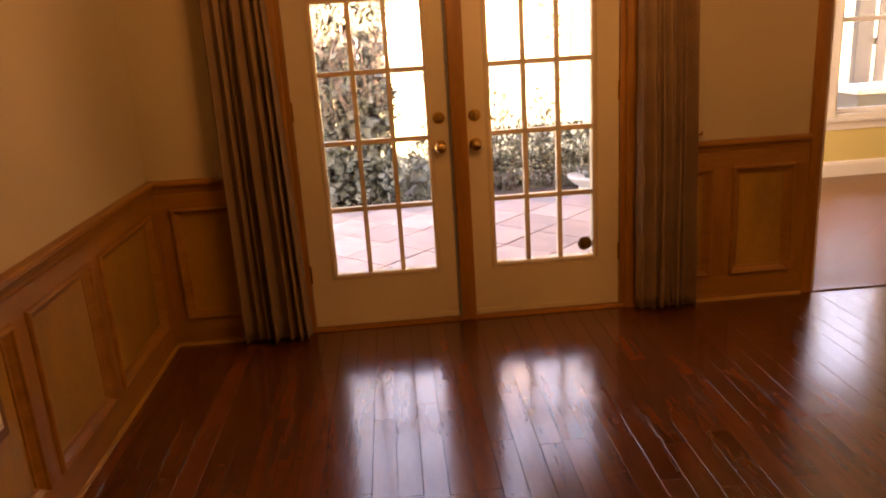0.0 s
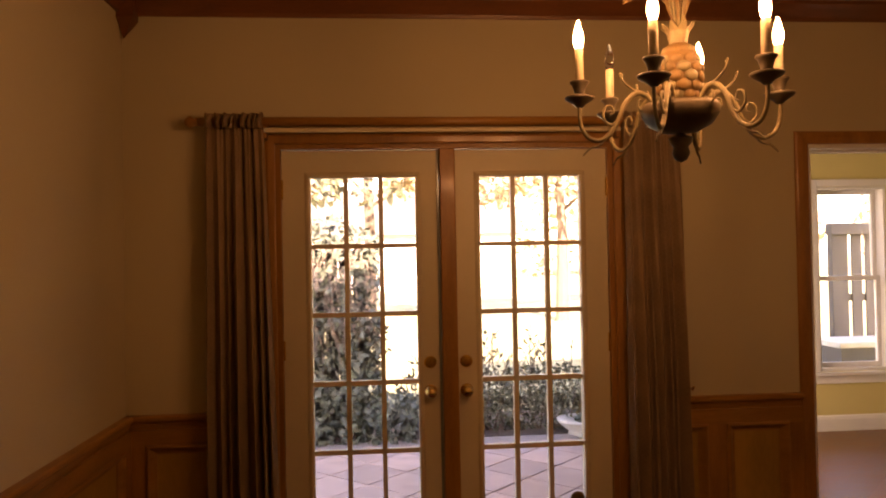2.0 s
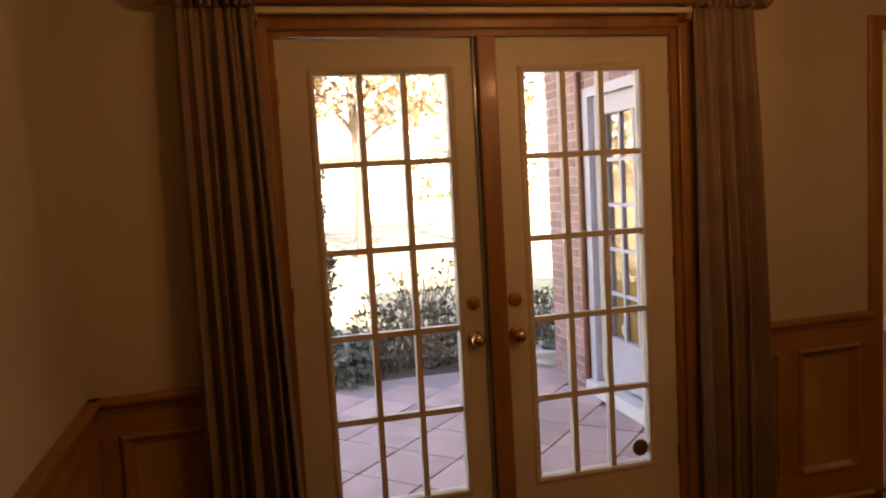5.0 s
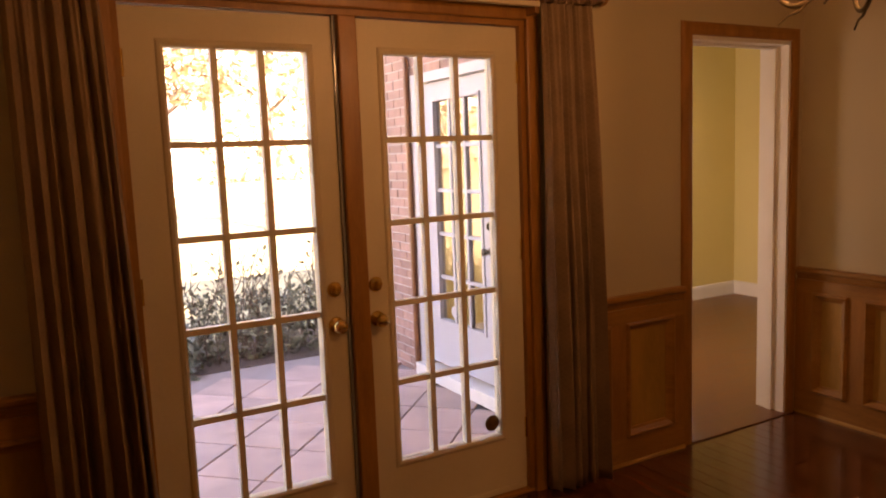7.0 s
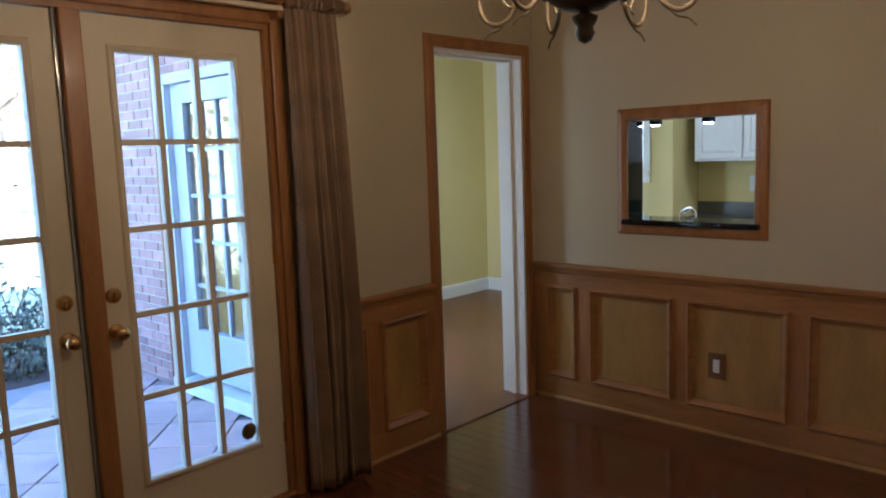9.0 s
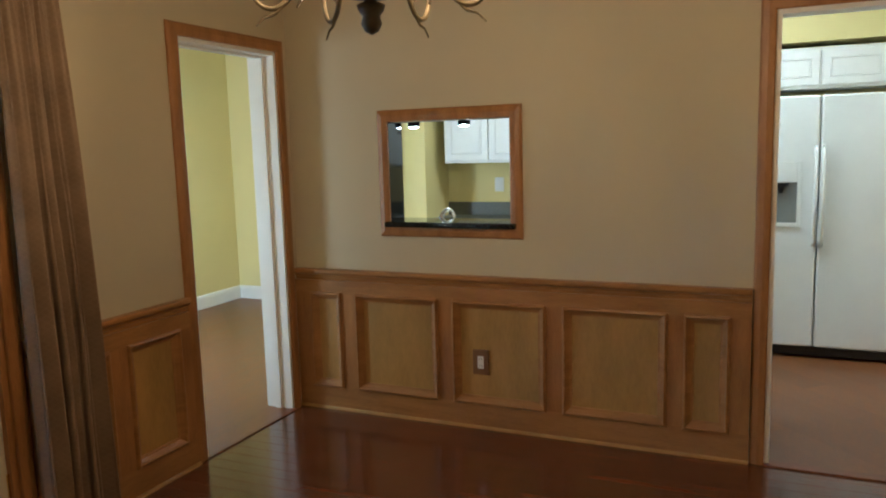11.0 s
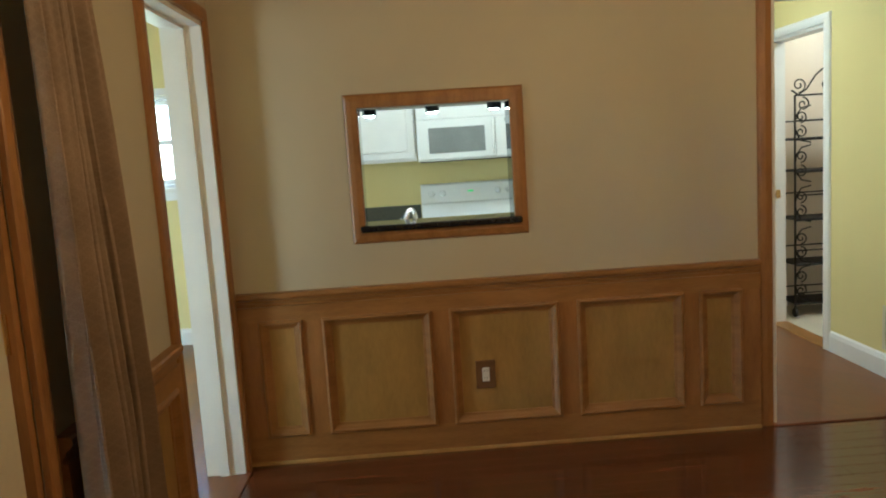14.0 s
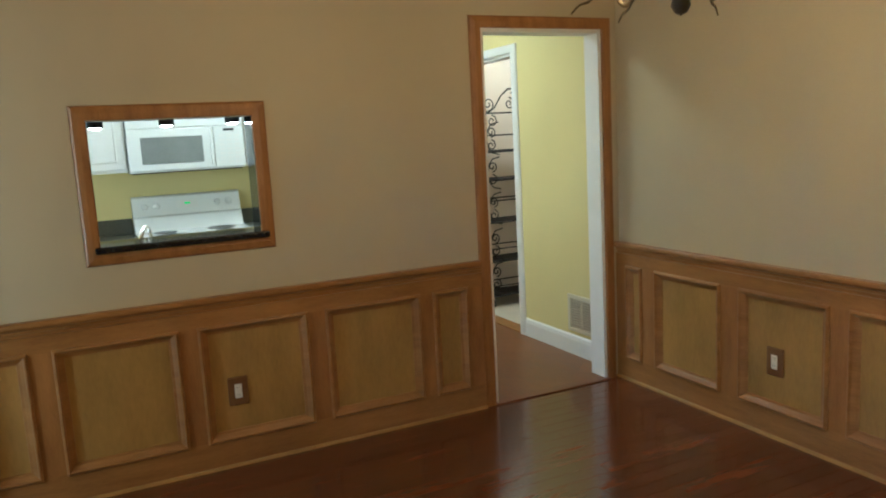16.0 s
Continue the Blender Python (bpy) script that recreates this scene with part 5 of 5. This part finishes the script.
settle(nh)
woods = [(-60 + 5.5 * i + rng.uniform(-2, 2), 62 + rng.uniform(-5, 5), 4 + rng.uniform(-1, 2), 4.2, 3.0, 4.0 + rng.uniform(0, 2)) for i in range(24)]
leaf_mass("far_woods", clumps(rng, woods, 9000), 0.5, AUTUMN, "distant autumn woodland on the horizon", "woods", 12)

gf = thing("deck_rail", "weathered grey slatted deck fence with a top beam", "fence", (5.65, 4.5, GZ))
for i in range(9):
    part("slat", box(4.99 + 0.163 * i, 5.108 + 0.163 * i, 4.50, 4.525, GZ, 1.70, 0.003), GREYWOOD, gf)
part("top_beam", box(4.88, 6.47, 4.44, 4.56, 1.70, 1.83, 0.006), GREYWOOD, gf)
part("rail", box(4.99, 6.47, 4.525, 4.56, 0.95, 1.03, 0.004), GREYWOOD, gf)
part("post", box(4.90, 4.986, 4.47, 4.56, GZ, 1.70, 0.004), GREYWOOD, gf)
settle(gf)
gf.location.x -= 0.30
ac = thing("garden_box", "dark weathered storage box with a pale lid outside the window", "box", (4.9, 4.0, GZ))
part("body", box(4.5, 5.27, 3.75, 4.25, GZ, 0.52, 0.01), GREYWOOD, ac)
part("lid", box(4.47, 5.30, 3.72, 4.28, 0.52, 0.58, 0.012), STONE, ac, "pale lid")
settle(ac)
ac.location.x -= 0.28

# ---- pieces: bricks of the ell ----
bricks = tagged(new("brick_face"), "red brick outer wall of the breakfast room", "brick wall", kind="structure")
part("mortar_bed", bx(bx(bx(bx(box(BX + 0.006, BX + 0.1, 0.22, 1.098, -0.2, 2.9), BX + 0.006, BX + 0.1, 2.162, 2.88, -0.2, 2.9), BX + 0.006, BX + 0.1, 1.098, 2.162, 2.082, 2.9), BX + 0.006, BX + 0.1, 1.098, 2.162, -0.2, -0.092), BX + 0.1, 1.6, 2.651, 2.88, -0.2, 2.9), MORTAR, bricks)
shared = {}


def brick_mesh(w):
    key = round(w, 3)
    if key not in shared:
        bm = box(-0.05, 0.05, -w / 2, w / 2, -0.0285, 0.0285)
        me = bpy.data.meshes.new("brick")
        bm.to_mesh(me)
        bm.free()
        me.materials.append(BRICK)
        shared[key] = me
    return shared[key]


rest, rng = bmesh.new(), random.Random(2)
for row in range(45):
    z = -0.17 + 0.067 * row
    spans, y = [], 2.88
    if row % 2 == 0:
        spans.append((2.88 - 0.093, 2.88))
        y = 2.88 - 0.103
    while y > 0.25:
        spans.append((max(0.23, y - 0.196), y))
        y -= 0.206
    for a, b in spans:
        if z < 2.10 and z > -0.12 and b > 1.1 and a < 2.16:
            if b > 2.16 and 2.16 - a > 0.01 and b - 2.166 > 0.03:
                a = 2.166
            elif a < 1.1 and 1.094 - a > 0.03:
                b = 1.094
            else:
                continue
        jog = rng.uniform(-0.002, 0.002)
        if a > 2.1 or (z > 2.05 and z < 2.5):
            ob = new("brick", brick_mesh(b - a))
            ob.parent, ob.location = bricks, (BX + 0.05 + jog, (a + b) / 2, z)
        else:
            bx(rest, BX + jog, BX + 0.08, a, b, z - 0.0285, z + 0.0285)
tagged(part("brick_courses", rest, BRICK, bricks), kind="stuff")
# dark tube put where the brick edge beside the door lies in shade
part("shade_strip", tube(bmesh.new(), [(BX - 0.03, 2.20, -0.1), (BX - 0.03, 2.20, 2.85)], 0.022, 10), DARKWOOD, bricks, "dark narrow strip standing in for the shaded brick edge beside the door frame")

# ---- pieces: patio pavers, laid diagonally ----
patio = tagged(new("patio"), "pinkish terracotta pavers laid diagonally with dark joints", "patio", kind="structure")
pm = box(-0.198, 0.198, -0.198, 0.198, -0.02, 0.0, 0.004)
pme = bpy.data.meshes.new("paver")
pm.to_mesh(pme)
pm.free()
pme.materials.append(TERRA)
for i in range(-12, 13):
    for j in range(-12, 13):
        x, y = 0.288 * (i - j), 1.55 + 0.288 * (i + j)
        if -2.9 < x < BX - 0.02 and 0.18 < y < 2.98:
            ob = new("paver", pme)
            ob.parent = patio
            ob.matrix_basis = pose(x, y, -0.092 + rng.uniform(-0.0015, 0.0015), 0, 0, 45)

# ---- pieces: floor planks ----
floor_ob = bpy.data.objects["floor"]
pl = {}
rng = random.Random(11)
count = int((XE - XW) / 0.083)
width = (XE - XW) / count
for i in range(count):
    y, first = YS, True
    while y < YN - 0.01:
        length = rng.choice((0.55, 0.75, 0.95, 1.15)) * (rng.uniform(0.3, 1) if first else 1)
        first = False
        b = min(YN, y + length)
        if YN - b < 0.25:
            b = YN
        key = round(b - y, 2)
        if key not in pl:
            pm = box(-width / 2 + 0.0008, width / 2 - 0.0008, -0.5 * (b - y) + 0.0008, 0.5 * (b - y) - 0.0008, -0.012, 0.0)
            top = [e for e in pm.edges if all(v.co.z > -0.001 for v in e.verts)]
            bmesh.ops.bevel(pm, geom=top, offset=0.0007, segments=1, affect="EDGES")
            pl[key] = bpy.data.meshes.new("plank")
            pm.to_mesh(pl[key])
            pm.free()
            pl[key].materials.append(PLANK)
        ob = new("plank", pl[key])
        ob.parent, ob.location = floor_ob, (XW + (i + 0.5) * width, (y + b) / 2, 0.0)
        y = b

# ---- pieces: broad boards of the kitchen and breakfast floors, laid diagonally ----
def boards(parent, x0, x1, y0, y1, wide, long, seed):
    rng = random.Random(seed)
    d, q = Vector((1, 1, 0)).normalized(), Vector((-1, 1, 0)).normalized()
    mid, reach = Vector(((x0 + x1) / 2, (y0 + y1) / 2, 0)), 0.75 * math.hypot(x1 - x0, y1 - y0)
    rows = int(reach / wide) + 1
    for i in range(-rows, rows):
        a = -reach - rng.uniform(0, long)
        while a < reach:
            bm = bmesh.new()
            c = [mid + d * u + q * v for u, v in ((a + 0.00005, i * wide + 0.00005), (a + long - 0.00005, i * wide + 0.00005), (a + long - 0.00005, (i + 1) * wide - 0.00005), (a + 0.00005, (i + 1) * wide - 0.00005))]
            low = [bm.verts.new((p.x, p.y, 0.0005)) for p in c]
            top = [bm.verts.new((p.x, p.y, 0.002)) for p in c]
            bm.faces.new(top)
            for k in range(4):
                bm.faces.new((low[k], low[(k + 1) % 4], top[(k + 1) % 4], top[k]))
            for co, no in (((x0, 0, 0), (-1, 0, 0)), ((x1, 0, 0), (1, 0, 0)), ((0, y0, 0), (0, -1, 0)), ((0, y1, 0), (0, 1, 0))):
                bmesh.ops.bisect_plane(bm, geom=bm.verts[:] + bm.edges[:] + bm.faces[:], plane_co=co, plane_no=no, clear_outer=True)
            a += long
            if bm.faces:
                part("board", bm, LAMINATE, parent)


boards(bpy.data.objects["floor_breakfast"], 1.46, 5.04, 0.125, 2.46, 0.19, 1.2, 5)
boards(bpy.data.objects["floor_kitchen"], 2.535, 4.45, -3.495, -2.0, 0.19, 1.2, 6)
